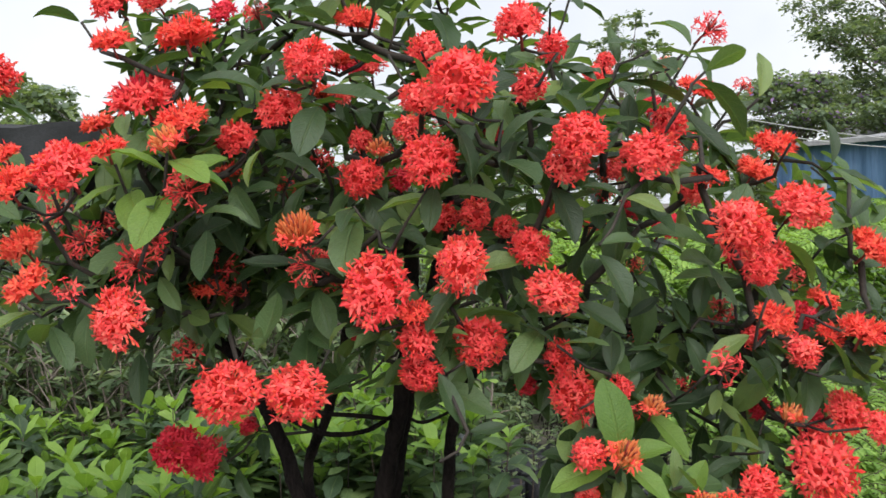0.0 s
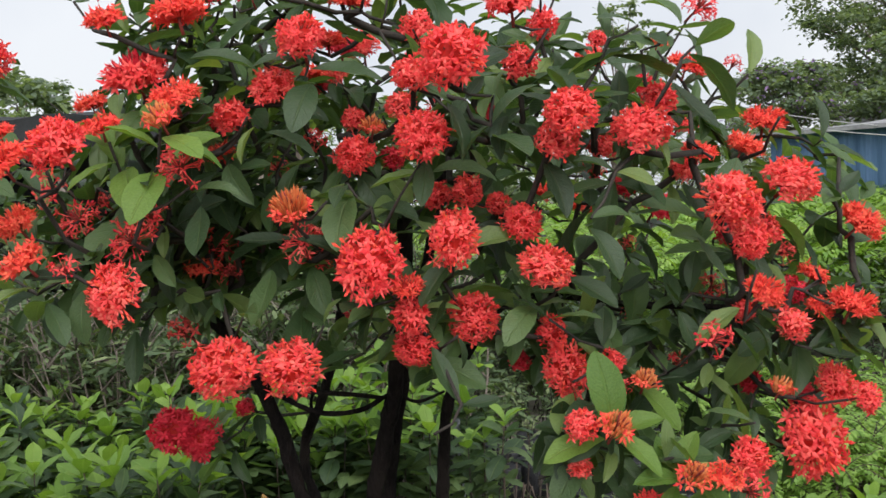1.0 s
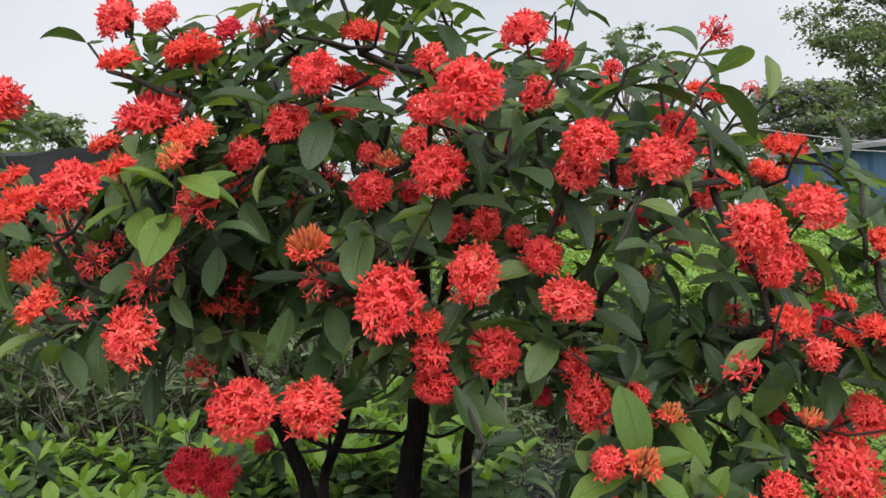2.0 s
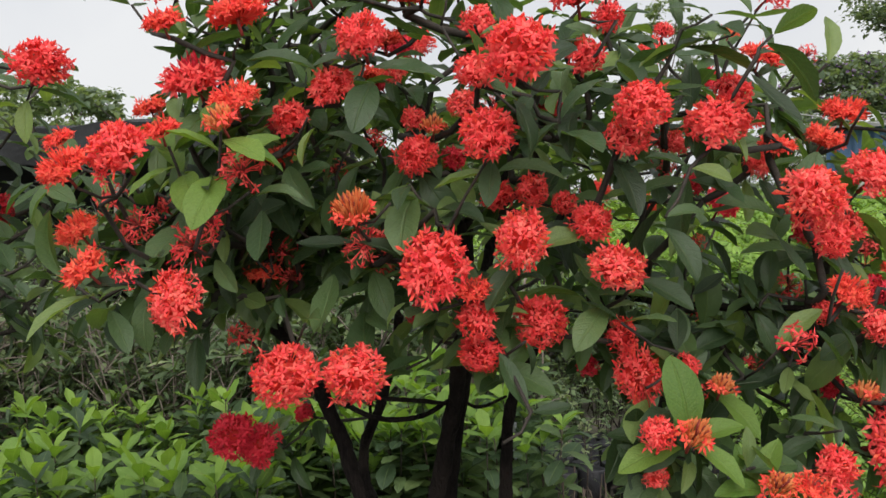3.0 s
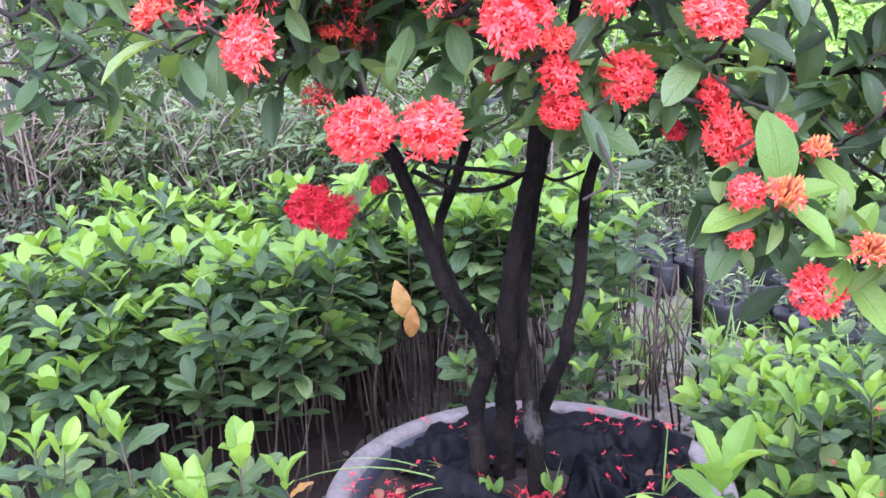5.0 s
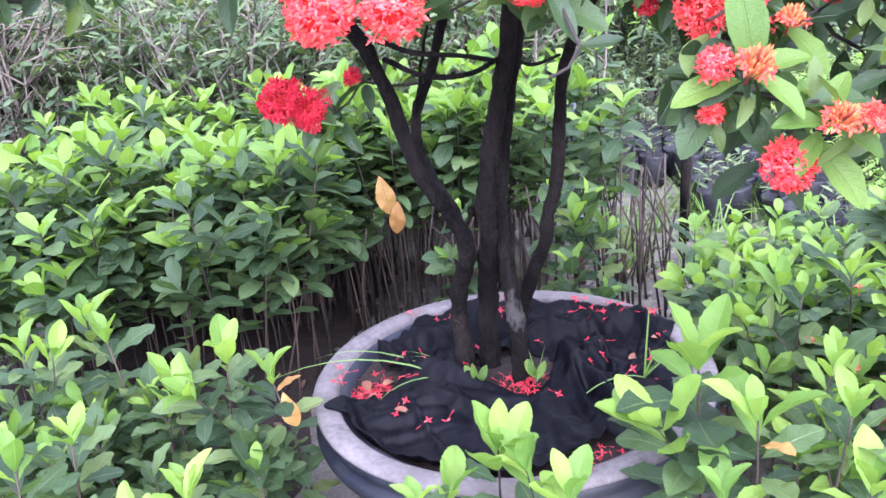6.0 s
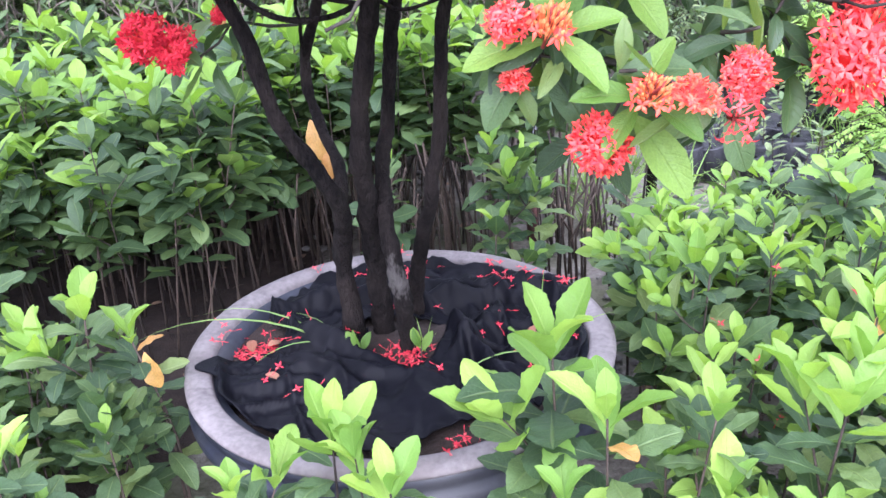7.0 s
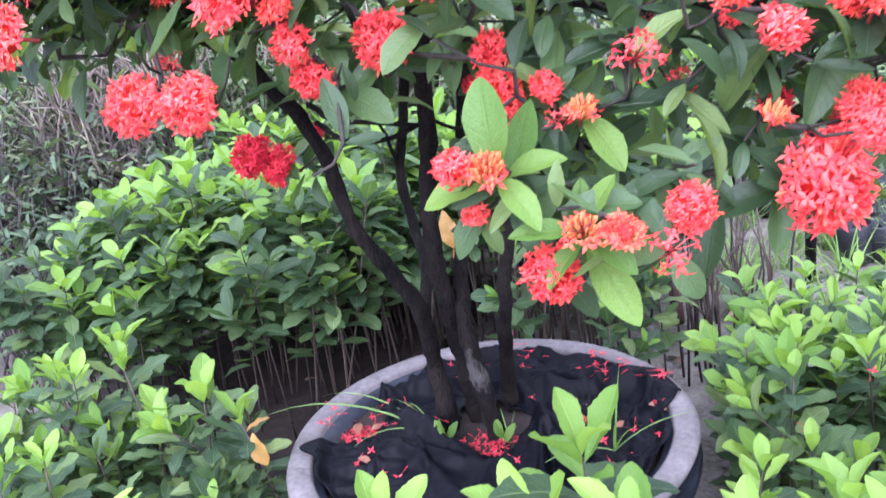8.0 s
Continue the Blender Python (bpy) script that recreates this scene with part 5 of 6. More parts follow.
# beds of seedlings behind
kinds = [seedling_far(500 + k, 0.68 + 0.04 * (k % 4), 0.24, 0.12, (2, 0, 2, 1)[k % 4], 1 + k % 2, "dense nursery seedling with dark bare lower stem", "seedlings of the rear bed") for k in range(7)]
bed = random.Random(77)


def fill_bed(models, count, x0, x1, y0, y1, gap, shrink=(0.85, 1.12), reject=None):
    spots, tries = [], 0
    while len(spots) < count and tries < 40000:
        tries += 1
        x, y = bed.uniform(x0, x1), bed.uniform(y0, y1)
        if reject and reject(x, y):
            continue
        if any(math.hypot(x - a, y - b) < gap for a, b in spots):
            continue
        spots.append((x, y))
    for x, y in spots:
        m = pose(x, y, 0, bed.gauss(0, 4), bed.gauss(0, 4), bed.uniform(0, 360))
        s = bed.uniform(*shrink)
        ob = copy_thing(models[bed.randrange(len(models))], m)
        ob.scale = (s, s, s)


bare_kinds = [seedling_far(520 + k, 0.74 + 0.05 * (k % 3), 0.40, 0.115, (2, 2, 3, 2)[k % 4], 0, "nursery seedling on a long bare dark stem", "seedlings of the rear bed") for k in range(4)]
fill_bed(kinds, 68, -1.98, -0.72, 2.62, 3.3, 0.09, (0.78, 1.06))
front_kinds = [seedling_far(530 + k, 0.62 + 0.04 * (k % 3), 0.14, 0.115, (2, 1, 0)[k % 3], 2, "bushy nursery seedling leafed almost to the ground", "seedlings of the rear bed") for k in range(3)]
fill_bed(front_kinds, 24, -1.95, -0.8, 2.36, 2.64, 0.1, (0.85, 1.1))
fill_bed(bare_kinds, 58, -0.8, 0.14, 3.0, 3.55, 0.075, (0.85, 1.12), lambda x, y: -0.06 < x < 0.09 and y < 3.42)
# the rows further back
fill_bed(kinds + bare_kinds, 64, -2.1, 0.1, 3.42, 3.85, 0.1, (0.85, 1.02), lambda x, y: x > -0.9 and y > 3.62)
light_kinds = [seedling_far(540 + k, 0.6, 0.2, 0.1, 2, 2, "leafy light green nursery seedling", "seedlings round the pot") for k in range(3)]
fill_bed(light_kinds, 30, 0.36, 1.2, 2.1, 2.75, 0.12, (0.72, 0.85))
fill_bed(kinds, 8, -1.9, -1.3, 2.1, 2.4, 0.12, (0.8, 0.95))
for k, ob in enumerate(light_kinds):
    ob.matrix_basis = pose(0.9 + 0.15 * k, 2.5, 0, 0, 0, 50 * k)
for k, ob in enumerate(front_kinds):
    ob.matrix_basis = pose(-1.8 + 0.4 * k, 2.34, 0, 0, 0, 50 * k)
for k, ob in enumerate(bare_kinds):
    ob.matrix_basis = pose(-0.6 + 0.2 * k, 2.98, 0, 0, 0, 50 * k)
for k, ob in enumerate(kinds):
    ob.matrix_basis = pose(-1.9 + 0.18 * k, 2.6, 0, 0, 0, 50 * k)
# thin bare stems of the same bed
for k in range(150):
    x, y, h = bed.uniform(-1.5, 0.42), bed.uniform(2.85, 3.5), bed.uniform(0.3, 0.6)
    if -0.07 < x < 0.1 and y < 3.4:
        x += 0.2
    line = [(0, 0, 0), (bed.gauss(0, 0.015), bed.gauss(0, 0.015), h * 0.5), (bed.gauss(0, 0.06), bed.gauss(0, 0.06), h)]
    tagged(put("bare_stem", tube_mesh("bare_stem", [(line, [0.005, 0.004, 0.003], 5, 0.2, k)], M_seed_stem), None, pose(x, y, 0)), "thin bare brown seedling stem in the bed", "plant stem", "bare stems of the bed")
for x, y, z, s, a in ((-0.615, 2.86, 0.55, 0.12, 0.6), (-0.56, 2.86, 0.46, 0.1, 1.9), (-0.62, 1.70, 0.42, 0.075, 0.3), (-1.2, 2.5, 0.44, 0.08, 1.2)):
    hang = tagged(empty("withered_twig", (x, y, 0)), "withered stem with drooping yellow-brown leaves", "plant stem")
    put("stem", tube_mesh("stem", [([(0, 0.03, 0), (0.01, 0.02, z * 0.6), (0, 0, z + 0.07)], [0.004, 0.003, 0.0015], 5, 0.2, 1)], M_seed_stem), hang)
    put("leaf", YELLOW_ONE, hang, aim((0, 0, z + 0.07), (math.cos(a) * 0.3, -0.2, -1), (0.2, -1, 0.2), s * 1.15))

# ---- scrub behind the beds ----
NARROW = [leaf_shape(0.3, 0.45, 0.8, 0.2, 0.5, 3, 4), leaf_shape(0.36, 0.5, 0.75, 0.1, 0.2, 3, 4), leaf_shape(0.26, 0.42, 0.9, 0.3, 0.9, 3, 4)]


def shrub(name, seed, high, spread, stems, leaf, leaves, mat, twig_mat, label, category="shrub"):
    """A loose many-stemmed shrub: thin forking stems and small leaves along them."""
    rng = random.Random(seed)
    runs, spots = [], []
    for s in range(stems):
        a, lean = rng.uniform(0, 6.3), rng.uniform(0.1, 1.0)
        foot = Vector((rng.gauss(0, spread * 0.15), rng.gauss(0, spread * 0.15), 0))
        top = foot + Vector((math.cos(a) * spread * lean * 0.5, math.sin(a) * spread * lean * 0.5, high * rng.uniform(0.65, 1.0)))
        line = smooth_line([foot, foot.lerp(top, 0.5) + Vector((rng.gauss(0, 0.05), rng.gauss(0, 0.05), 0.06)) * high, top], 4)
        runs.append((line, [0.008 * high * (1 - 0.75 * i / (len(line) - 1)) for i in range(len(line))], 5, 0.2, s))
        spots += line[3:]
        for _ in range(4):
            p = line[rng.randrange(3, len(line))]
            b = rng.uniform(0, 6.3)
            q = p + Vector((math.cos(b), math.sin(b), rng.uniform(0.1, 1.2))) * high * rng.uniform(0.1, 0.22)
            twig = [p, p.lerp(q, 0.5) + Vector((0, 0, 0.02)), q]
            runs.append((twig, [0.004 * high, 0.003 * high, 0.0015 * high], 4, 0.1, s))
            spots += [p.lerp(q, 0.4), p.lerp(q, 0.7), q]
    places = []
    for _ in range(leaves):
        p = spots[rng.randrange(len(spots))] + Vector([rng.gauss(0, 0.02 * high) for _ in range(3)])
        a = rng.uniform(0, 6.3)
        places.append((rng.randrange(3), aim(p, (math.cos(a), math.sin(a), rng.gauss(0.1, 0.5)), (rng.gauss(0, 0.4), rng.gauss(0, 0.4), 1), leaf * rng.uniform(0.6, 1.3)), 0))
    ob = tagged(empty(name), label, category)
    tagged(put("stem_tangle", tube_mesh("stem_tangle", runs, twig_mat), ob), kind="stuff")
    tagged(put("foliage", scatter("foliage", NARROW, places, [mat]), ob), kind="stuff")
    return ob


def repeat(ob, spots, rng, group, low=0.85, high=1.2):
    for k, (x, y) in enumerate(spots):
        s = rng.uniform(low, high)
        c = ob if k == 0 else copy_thing(ob, Matrix.Identity(4))
        c.matrix_basis = pose(x, y, 0, 0, 0, rng.uniform(0, 360)) @ Matrix.Scale(s, 4)
        c["group"] = group


wild = random.Random(41)


def spread_spots(count, x0, x1, y0, y1, gap):
    out = []
    tries = 0
    while len(out) < count and tries < 20000:
        tries += 1
        p = (wild.uniform(x0, x1), wild.uniform(y0, y1))
        if all(math.hypot(p[0] - a, p[1] - b) > gap for a, b in out):
            out.append(p)
    return out


green_a = shrub("scrub_bush", 1, 1.05, 0.8, 13, 0.068, 820, M_weed, M_twig, "green small-leaved scrub behind the seedling bed")
green_b = shrub("scrub_bush", 2, 1.15, 0.9, 13, 0.062, 760, M_weed, M_twig, "green small-leaved scrub behind the seedling bed")
dry_a = shrub("dry_scrub_bush", 3, 1.1, 0.7, 20, 0.062, 460, M_weed_dry, M_dry_twig, "half-dry grey-brown scrub with thin bare twigs")
dark_a = shrub("dark_hedge_bush", 4, 1.0, 0.8, 11, 0.085, 560, M_hedge, M_twig, "dark leafy hedge bush behind the bed")
low_weed = shrub("low_weed", 7, 0.5, 0.6, 10, 0.06, 300, M_weed, M_twig, "low green weeds on the open ground", "weed")
repeat(low_weed, spread_spots(26, -0.3, 2.2, 5.3, 6.4, 0.25) + spread_spots(8, 0.2, 1.2, 6.4, 7.3, 0.3), wild, "low weeds on the open ground", 0.7, 1.2)
repeat(green_a, spread_spots(24, -3.2, 0.1, 4.3, 5.8, 0.33), wild, "scrub behind the seedling bed")
repeat(green_b, spread_spots(14, -4.5, 0.6, 5.6, 8.0, 0.6), wild, "scrub behind the seedling bed", 1.0, 1.4)
repeat(shrub("scrub_bush", 9, 1.2, 1.0, 13, 0.065, 820, M_weed, M_twig, "green small-leaved scrub at the nursery's edge"), spread_spots(26, -6.5, -2.9, 2.6, 7.0, 0.5), wild, "scrub at the edge", 0.9, 1.3)
repeat(dry_a, spread_spots(8, -3.7, -2.75, 3.95, 4.9, 0.3), wild, "dry scrub behind the seedling bed")
repeat(shrub("dark_scrub_bush", 15, 0.95, 0.8, 14, 0.075, 420, M_hedge, M_dry_twig, "dark grey-green scrub with brown twigs beside the bed"), spread_spots(15, -3.5, -2.15, 2.1, 4.0, 0.3), wild, "dark scrub beside the bed", 0.7, 1.0)
repeat(shrub("dry_scrub_bush", 16, 1.15, 0.7, 24, 0.06, 420, M_weed_dry, M_dry_twig, "half-dry grey-brown scrub with thin bare twigs"), spread_spots(8, -3.5, -2.6, 3.0, 4.3, 0.3), wild, "dry scrub behind the seedling bed")
repeat(shrub("dry_stalk_clump", 17, 1.3, 0.42, 30, 0.05, 30, M_weed_dry, M_straw, "clump of pale dry straw-coloured stalks", "dry plant"), [(-2.72, 3.55), (-2.5, 3.8), (-3.0, 3.8)], wild, "dry stalks behind the bed", 0.9, 1.1)
repeat(shrub("scrub_bush", 18, 1.35, 1.1, 14, 0.08, 820, M_weed, M_twig, "green scrub further back at the nursery's edge"), spread_spots(28, -9.0, -1.6, 7.8, 13.0, 0.8), wild, "scrub further back", 0.95, 1.3)
repeat(shrub("scrub_bush", 19, 1.12, 0.75, 16, 0.072, 900, M_weed, M_wood, "leafy green scrub close behind the seedling bed"), spread_spots(20, -2.75, -0.2, 3.95, 4.7, 0.27), wild, "scrub behind the seedling bed", 0.85, 1.1)
far_hedge = shrub("far_hedge_bush", 6, 3.2, 3.6, 14, 0.22, 900, M_tree_leaf, M_twig, "far green bushes along the edge of the field")
repeat(far_hedge, [(-16 + 2.3 * i, 21 + 2.0 * math.sin(i * 2.1)) for i in range(11)], wild, "far bushes along the field", 0.85, 1.1)
repeat(shrub("far_hedge_bush", 8, 3.3, 3.0, 14, 0.2, 900, M_tree_leaf, M_twig, "far green bushes beyond the scrub"), [(-11.5 + 1.7 * i, 17.5 + 1.2 * math.sin(i * 1.7)) for i in range(7)], wild, "far bushes beyond the scrub", 0.9, 1.1)
repeat(shrub("far_hedge_bush", 10, 2.6, 2.6, 12, 0.2, 700, M_tree_leaf, M_twig, "far green bushes beside the shed"), [(6.2 + 1.05 * i, 24.0 + 0.8 * math.sin(i * 2.3)) for i in range(5)], wild, "far bushes beside the shed", 0.8, 1.05)
repeat(dark_a, spread_spots(16, 0.6, 6.0, 6.2, 7.2, 0.4), wild, "dark hedge across the nursery", 0.85, 1.05)


# ---- feathery yellow-green plants ----
LEAFLET = [leaf_shape(0.32, 0.45, 0.8, 0.2, 0.5, 3, 3), leaf_shape(0.38, 0.5, 0.75, 0.1, 0.2, 3, 3), leaf_shape(0.28, 0.42, 0.9, 0.3, 0.9, 3, 3)]


def feathery_plan(rng, high, fronds, steps=8):
    runs, places = [], []
    for k in range(fronds):
        a = rng.uniform(0, 6.3)
        out = Vector((math.cos(a), math.sin(a), 0))
        foot = Vector((0, 0, high * rng.uniform(0.35, 0.85)))
        ln = high * rng.uniform(0.4, 0.65)
        line = smooth_line([foot, foot + out * ln * 0.5 + Vector((0, 0, ln * 0.32)), foot + out * ln + Vector((0, 0, ln * 0.18))], steps)
        runs.append((line[::2], [0.002] * len(line[::2]), 3, 0, k))
        for i, p in enumerate(line[1:]):
            d = (line[i + 1] - line[i]).normalized()
            sd = d.cross(Vector((0, 0, 1))).normalized()
            for w in (-1, 1):
                places.append((rng.randrange(3), aim(p, sd * w + d * 0.5 + Vector((0, 0, rng.gauss(-0.1, 0.2))), (0, 0, 1), high * 0.78 / steps * rng.uniform(0.75, 1.25), 1.05), 0))
    runs.append(([(0, 0, 0), (0.01, 0, high * 0.5), (0, 0.01, high * 0.88)], [0.006, 0.005, 0.003], 5, 0.1, 1))
    return runs, places


def feathery(seed, high, fronds, label, group):
    runs, places = feathery_plan(random.Random(seed), high, fronds)
    ob = tagged(empty("feathery_plant"), label, "young plant", group)
    tagged(put("stalk_tangle", tube_mesh("stalk_tangle", runs, M_seed_stem), ob), kind="stuff")
    tagged(put("foliage", scatter("foliage", LEAFLET, places, [M_feather]), ob), kind="stuff")
    return ob


fern = [feathery(60 + k, 0.46, 26, "yellow-green feathery-leaved young plant in a bed", "feathery plants of the bed") for k in range(3)]
fill_bed(fern, 75, 1.35, 3.6, 3.6, 5.5, 0.19, (0.85, 1.15))
tall_fern = [feathery(70 + k, 1.12, 38, "tall yellow-green feathery plant in the far field", "feathery plants of the field") for k in range(3)]
fill_bed(tall_fern, 85, -1.5, 7.0, 7.4, 10.5, 0.42, (0.85, 1.1))
runs, places = [], []
for _ in range(190):
    x, y = bed.uniform(-2.5, 12.5), bed.uniform(10.5, 18.5)
    stalks, fronds = feathery_plan(bed, bed.uniform(0.95, 1.15) + 0.045 * (y - 10.5), 26, 5)
    runs += [([Vector(p) + Vector((x, y, 0)) for p in q[0]], *q[1:]) for q in stalks]
    places += [(k, Matrix.Translation((x, y, 0)) @ m, 0) for k, m, _ in fronds]
far_field = tagged(empty("far_field_plants", (5, 14, 0)), "far field of feathery yellow-green plants", "plants", "", "stuff")
tagged(put("stalk_thicket", tube_mesh("stalk_thicket", runs, M_seed_stem), far_field, Matrix.Translation((-5, -14, 0))), kind="stuff")
tagged(put("foliage", scatter("foliage", LEAFLET, places, [M_feather]), far_field, Matrix.Translation((-5, -14, 0))), kind="stuff")
for k, ob in enumerate(fern + tall_fern):
    ob.matrix_basis = pose(2.0 + 0.5 * k, 4.0 if k < 3 else 8.0 + k * 0.3, 0, 0, 0, 70 * k)


# ---- black plant bags on the ground ----
def bag(seed):
    rng = random.Random(seed)
    verts, faces, n, rings = [], [], 20, [(0.03, 0.0), (0.062, 0.004), (0.068, 0.05), (0.07, 0.1), (0.072, 0.145), (0.069, 0.155), (0.064, 0.14), (0.01, 0.132)]
    for s in range(n):
        a = 2 * math.pi * s / n
        for r, z in rings:
            k = 1 + 0.16 * noise.noise(Vector((math.cos(a) * 1.6, math.sin(a) * 1.6, z * 25 + seed * 7)))
            verts.append((r * k * math.cos(a), r * k * math.sin(a), z))
    m = len(rings)
    for s in range(n):
        t = (s + 1) % n
        faces += [(s * m + i, t * m + i, t * m + i + 1, s * m + i + 1) for i in range(m - 1)]
    ob = tagged(empty("plant_bag"), "crumpled black plastic nursery bag with a small plant", "plant bag", "plant bags on the ground")
    put("bag", data_mesh("bag", verts, faces, [M_bag]), ob)
    places = []
    for k in range(9):
        a = rng.uniform(0, 6.3)
        places.append((rng.randrange(3), aim((rng.gauss(0, 0.01), rng.gauss(0, 0.01), 0.16 + 0.012 * k), (math.cos(a), math.sin(a), 0.5), (0, 0, 1), 0.06, 1.3), 0))
    put("stem", tube_mesh("stem", [([(0, 0, 0.12), (0.004, 0, 0.2), (0, 0.004, 0.27)], [0.003, 0.0025, 0.0015], 5, 0.1, 0)], M_seed_stem), ob)
    put("foliage", scatter("foliage", NARROW, places, [M_weed]), ob)
    return ob


bags = [bag(k) for k in range(3)]
k = 0
for row in range(5):
    for col in range(9):
        x, y = 0.28 + col * 0.155 + wild.gauss(0, 0.012), 4.55 + row * 0.16 + wild.gauss(0, 0.012)
        m = pose(x, y, 0, wild.gauss(0, 4), wild.gauss(0, 4), wild.uniform(0, 360))
        if k < 3:
            bags[k].matrix_basis = m
        else:
            copy_thing(bags[k % 3], m)
        k += 1
for col in range(14):
    copy_thing(bags[col % 3], pose(0.95 + (col % 5) * 0.16 + wild.gauss(0, 0.02), 3.55 + (col // 5) * 0.17 + wild.gauss(0, 0.02), 0, wild.gauss(0, 6), wild.gauss(0, 6), wild.uniform(0, 360)))

for col in range(12):
    copy_thing(bags[col % 3], pose(0.62 + (col % 4) * 0.15 + wild.gauss(0, 0.02), 3.98 + (col // 4) * 0.17 + wild.gauss(0, 0.02), 0, wild.gauss(0, 6), wild.gauss(0, 6), wild.uniform(0, 360)))

# ---- grass tufts, pebbles and litter on the open ground ----
def tuft_mesh(name, seed, blades, high):
    rng = random.Random(seed)
    many = []
    for _ in range(blades):
        a, o = rng.uniform(0, 6.3), rng.uniform(0.15, 0.9)
        many.append(((rng.gauss(0, 0.02), rng.gauss(0, 0.02), 0), (math.cos(a) * o, math.sin(a) * o, 1), high * rng.uniform(0.6, 1.2), 0.006, rng.uniform(0.4, 1.5)))
    return blade_mesh(name, many, M_grass)


tufts = [tuft_mesh("grass_tuft", s, 24, 0.24) for s in range(3)]
for k, (x, y) in enumerate(spread_spots(30, 0.12, 1.6, 2.9, 4.4, 0.12) + spread_spots(12, 0.75, 1.7, 2.5, 3.5, 0.12)):
    tagged(put("grass_tuft", tufts[k % 3], None, pose(x, y, 0, 0, 0, wild.uniform(0, 360)) @ Matrix.Scale(wild.uniform(0.6, 1.3), 4)), "tuft of thin green grass on the gravel", "grass", "grass tufts on the gravel")

stone = bmesh.new()
bmesh.ops.create_icosphere(stone, subdivisions=2, radius=1.0)
for v in stone.verts:
    v.co *= 1 + 0.25 * noise.noise(v.co * 1.3)
stone_v = np.array([tuple(v.co) for v in stone.verts])
stone_f = np.array([[v.index for v in f.verts] for f in stone.faces])
stone.free()
stone_shape = (stone_v, stone_f, np.zeros((len(stone_v), 2)))
spots = []
for _ in range(900):
    x, y = wild.uniform(-0.9, 1.9), wild.uniform(2.4, 5.2)
    s = wild.uniform(0.006, 0.02)
    spots.append((0, np.array(pose(x, y, 0.0, 0, 0, wild.uniform(0, 360)) @ Matrix.Diagonal((s, s * wild.uniform(0.7, 1), s * 0.6, 1))), 0))
tagged(put("pebbles", scatter("pebbles", [stone_shape], spots, [M_pebble])), "scattered grey pebbles on the earth", "pebbles", "", "stuff")
spots = []
for _ in range(750):
    x, y = (wild.uniform(0.9, 2.2), wild.uniform(3.0, 4.6)) if wild.random() < 0.65 else (wild.uniform(-1.6, 1.2), wild.uniform(1.2, 4.4))
    a = wild.uniform(0, 6.3)
    spots.append((wild.randrange(3), aim((x, y, 0.012 + wild.random() * 0.02), (math.cos(a), math.sin(a), wild.gauss(0, 0.15)), (wild.gauss(0, 0.3), wild.gauss(0, 0.3), 1), wild.uniform(0.03, 0.08), 1.4), 0))
tagged(put("leaf_litter", scatter("leaf_litter", NARROW, spots, [M_litter])), "brown dead leaves lying on the earth", "leaf litter", "", "stuff")

# ---- pipe and stakes ----
pipe = tagged(empty("water_pipe", (0.03, 3.38, 0.0)), "grey plastic pipe on a rusty brown lower length", "pipe")
put("lower_pipe", tube_mesh("lower_pipe", [([(0, 0, -0.02), (-0.003, 0, 0.08), (-0.005, 0, 0.15)], [0.024, 0.024, 0.024], 16, 0, 0)], M_pipe_brown), pipe, None, "rusty brown lower pipe")
put("upper_pipe", tube_mesh("upper_pipe", [([(-0.005, 0, 0.14), (-0.006, 0, 0.2), (-0.02, 0, 0.7)], [0.029, 0.029, 0.029], 16, 0, 0)], M_pipe_grey), pipe, None, "grey plastic upper pipe")
put("post", tube_mesh("post", [([(0, 0, 0), (0, 0, 0.5)], [0.022, 0.02], 8, 0.2, 3)], M_bark), None, pose(0.475, 3.75, 0, 0, 1, 0))
tagged(bpy.data.objects["post"], "short dark wooden post by the plant bags", "post")

# ---- blue shed ----
def box_bm(bm, x0, x1, y0, y1, z0, z1):
    r = bmesh.ops.create_cube(bm, size=1.0)
    for v in r["verts"]:
        v.co = Vector(((x0 + x1) / 2 + v.co.x * (x1 - x0), (y0 + y1) / 2 + v.co.y * (y1 - y0), (z0 + z1) / 2 + v.co.z * (z1 - z0)))


shed = tagged(empty("shed"), "blue corrugated sheet-metal shed with a grey roof", "shed")
shed.matrix_basis = pose(7.3, 19.9, 0, 0, 0, -45)
verts, faces = [], []
ribs = 132
for i in range(ribs + 1):
    x = 14.0 * i / ribs
    d = (0.0, 0.0, 0.035, 0.035)[i % 4]
    verts += [(x, -d, 0.0), (x, -d, 2.64)]
faces = [(2 * i, 2 * i + 2, 2 * i + 3, 2 * i + 1) for i in range(ribs)]
wall = put("front_wall", data_mesh("front_wall", verts, faces, [M_blue], smooth=False), shed, None, "blue corrugated sheet wall")
wall.modifiers.new("thickness", "SOLIDIFY").thickness = 0.01
for nm, b in (("side_wall", (0.0, 0.06, 0.02, 5.0, 0, 2.6)), ("side_wall", (13.94, 14.0, 0.02, 5.0, 0, 2.6)), ("back_wall", (0.0, 14.0, 5.0, 5.06, 0, 2.7))):
    bm = bmesh.new()
    box_bm(bm, *b)
    part(nm, bm, M_blue, shed)
verts = []
for i in range(ribs + 1):
    x = -0.3 + 14.6 * i / ribs
    d = (0.0, 0.0, 0.03, 0.03)[i % 4]
    verts += [(x, -0.3, 2.64 + d), (x, 5.3, 2.78 + min(1.5, 0.2 * max(0.0, x)) + d)]
roof = put("roof", data_mesh("roof", verts, faces, [M_roof], smooth=False), shed, None, "grey corrugated sheet roof")
roof.modifiers.new("thickness", "SOLIDIFY").thickness = 0.02
bm = bmesh.new()
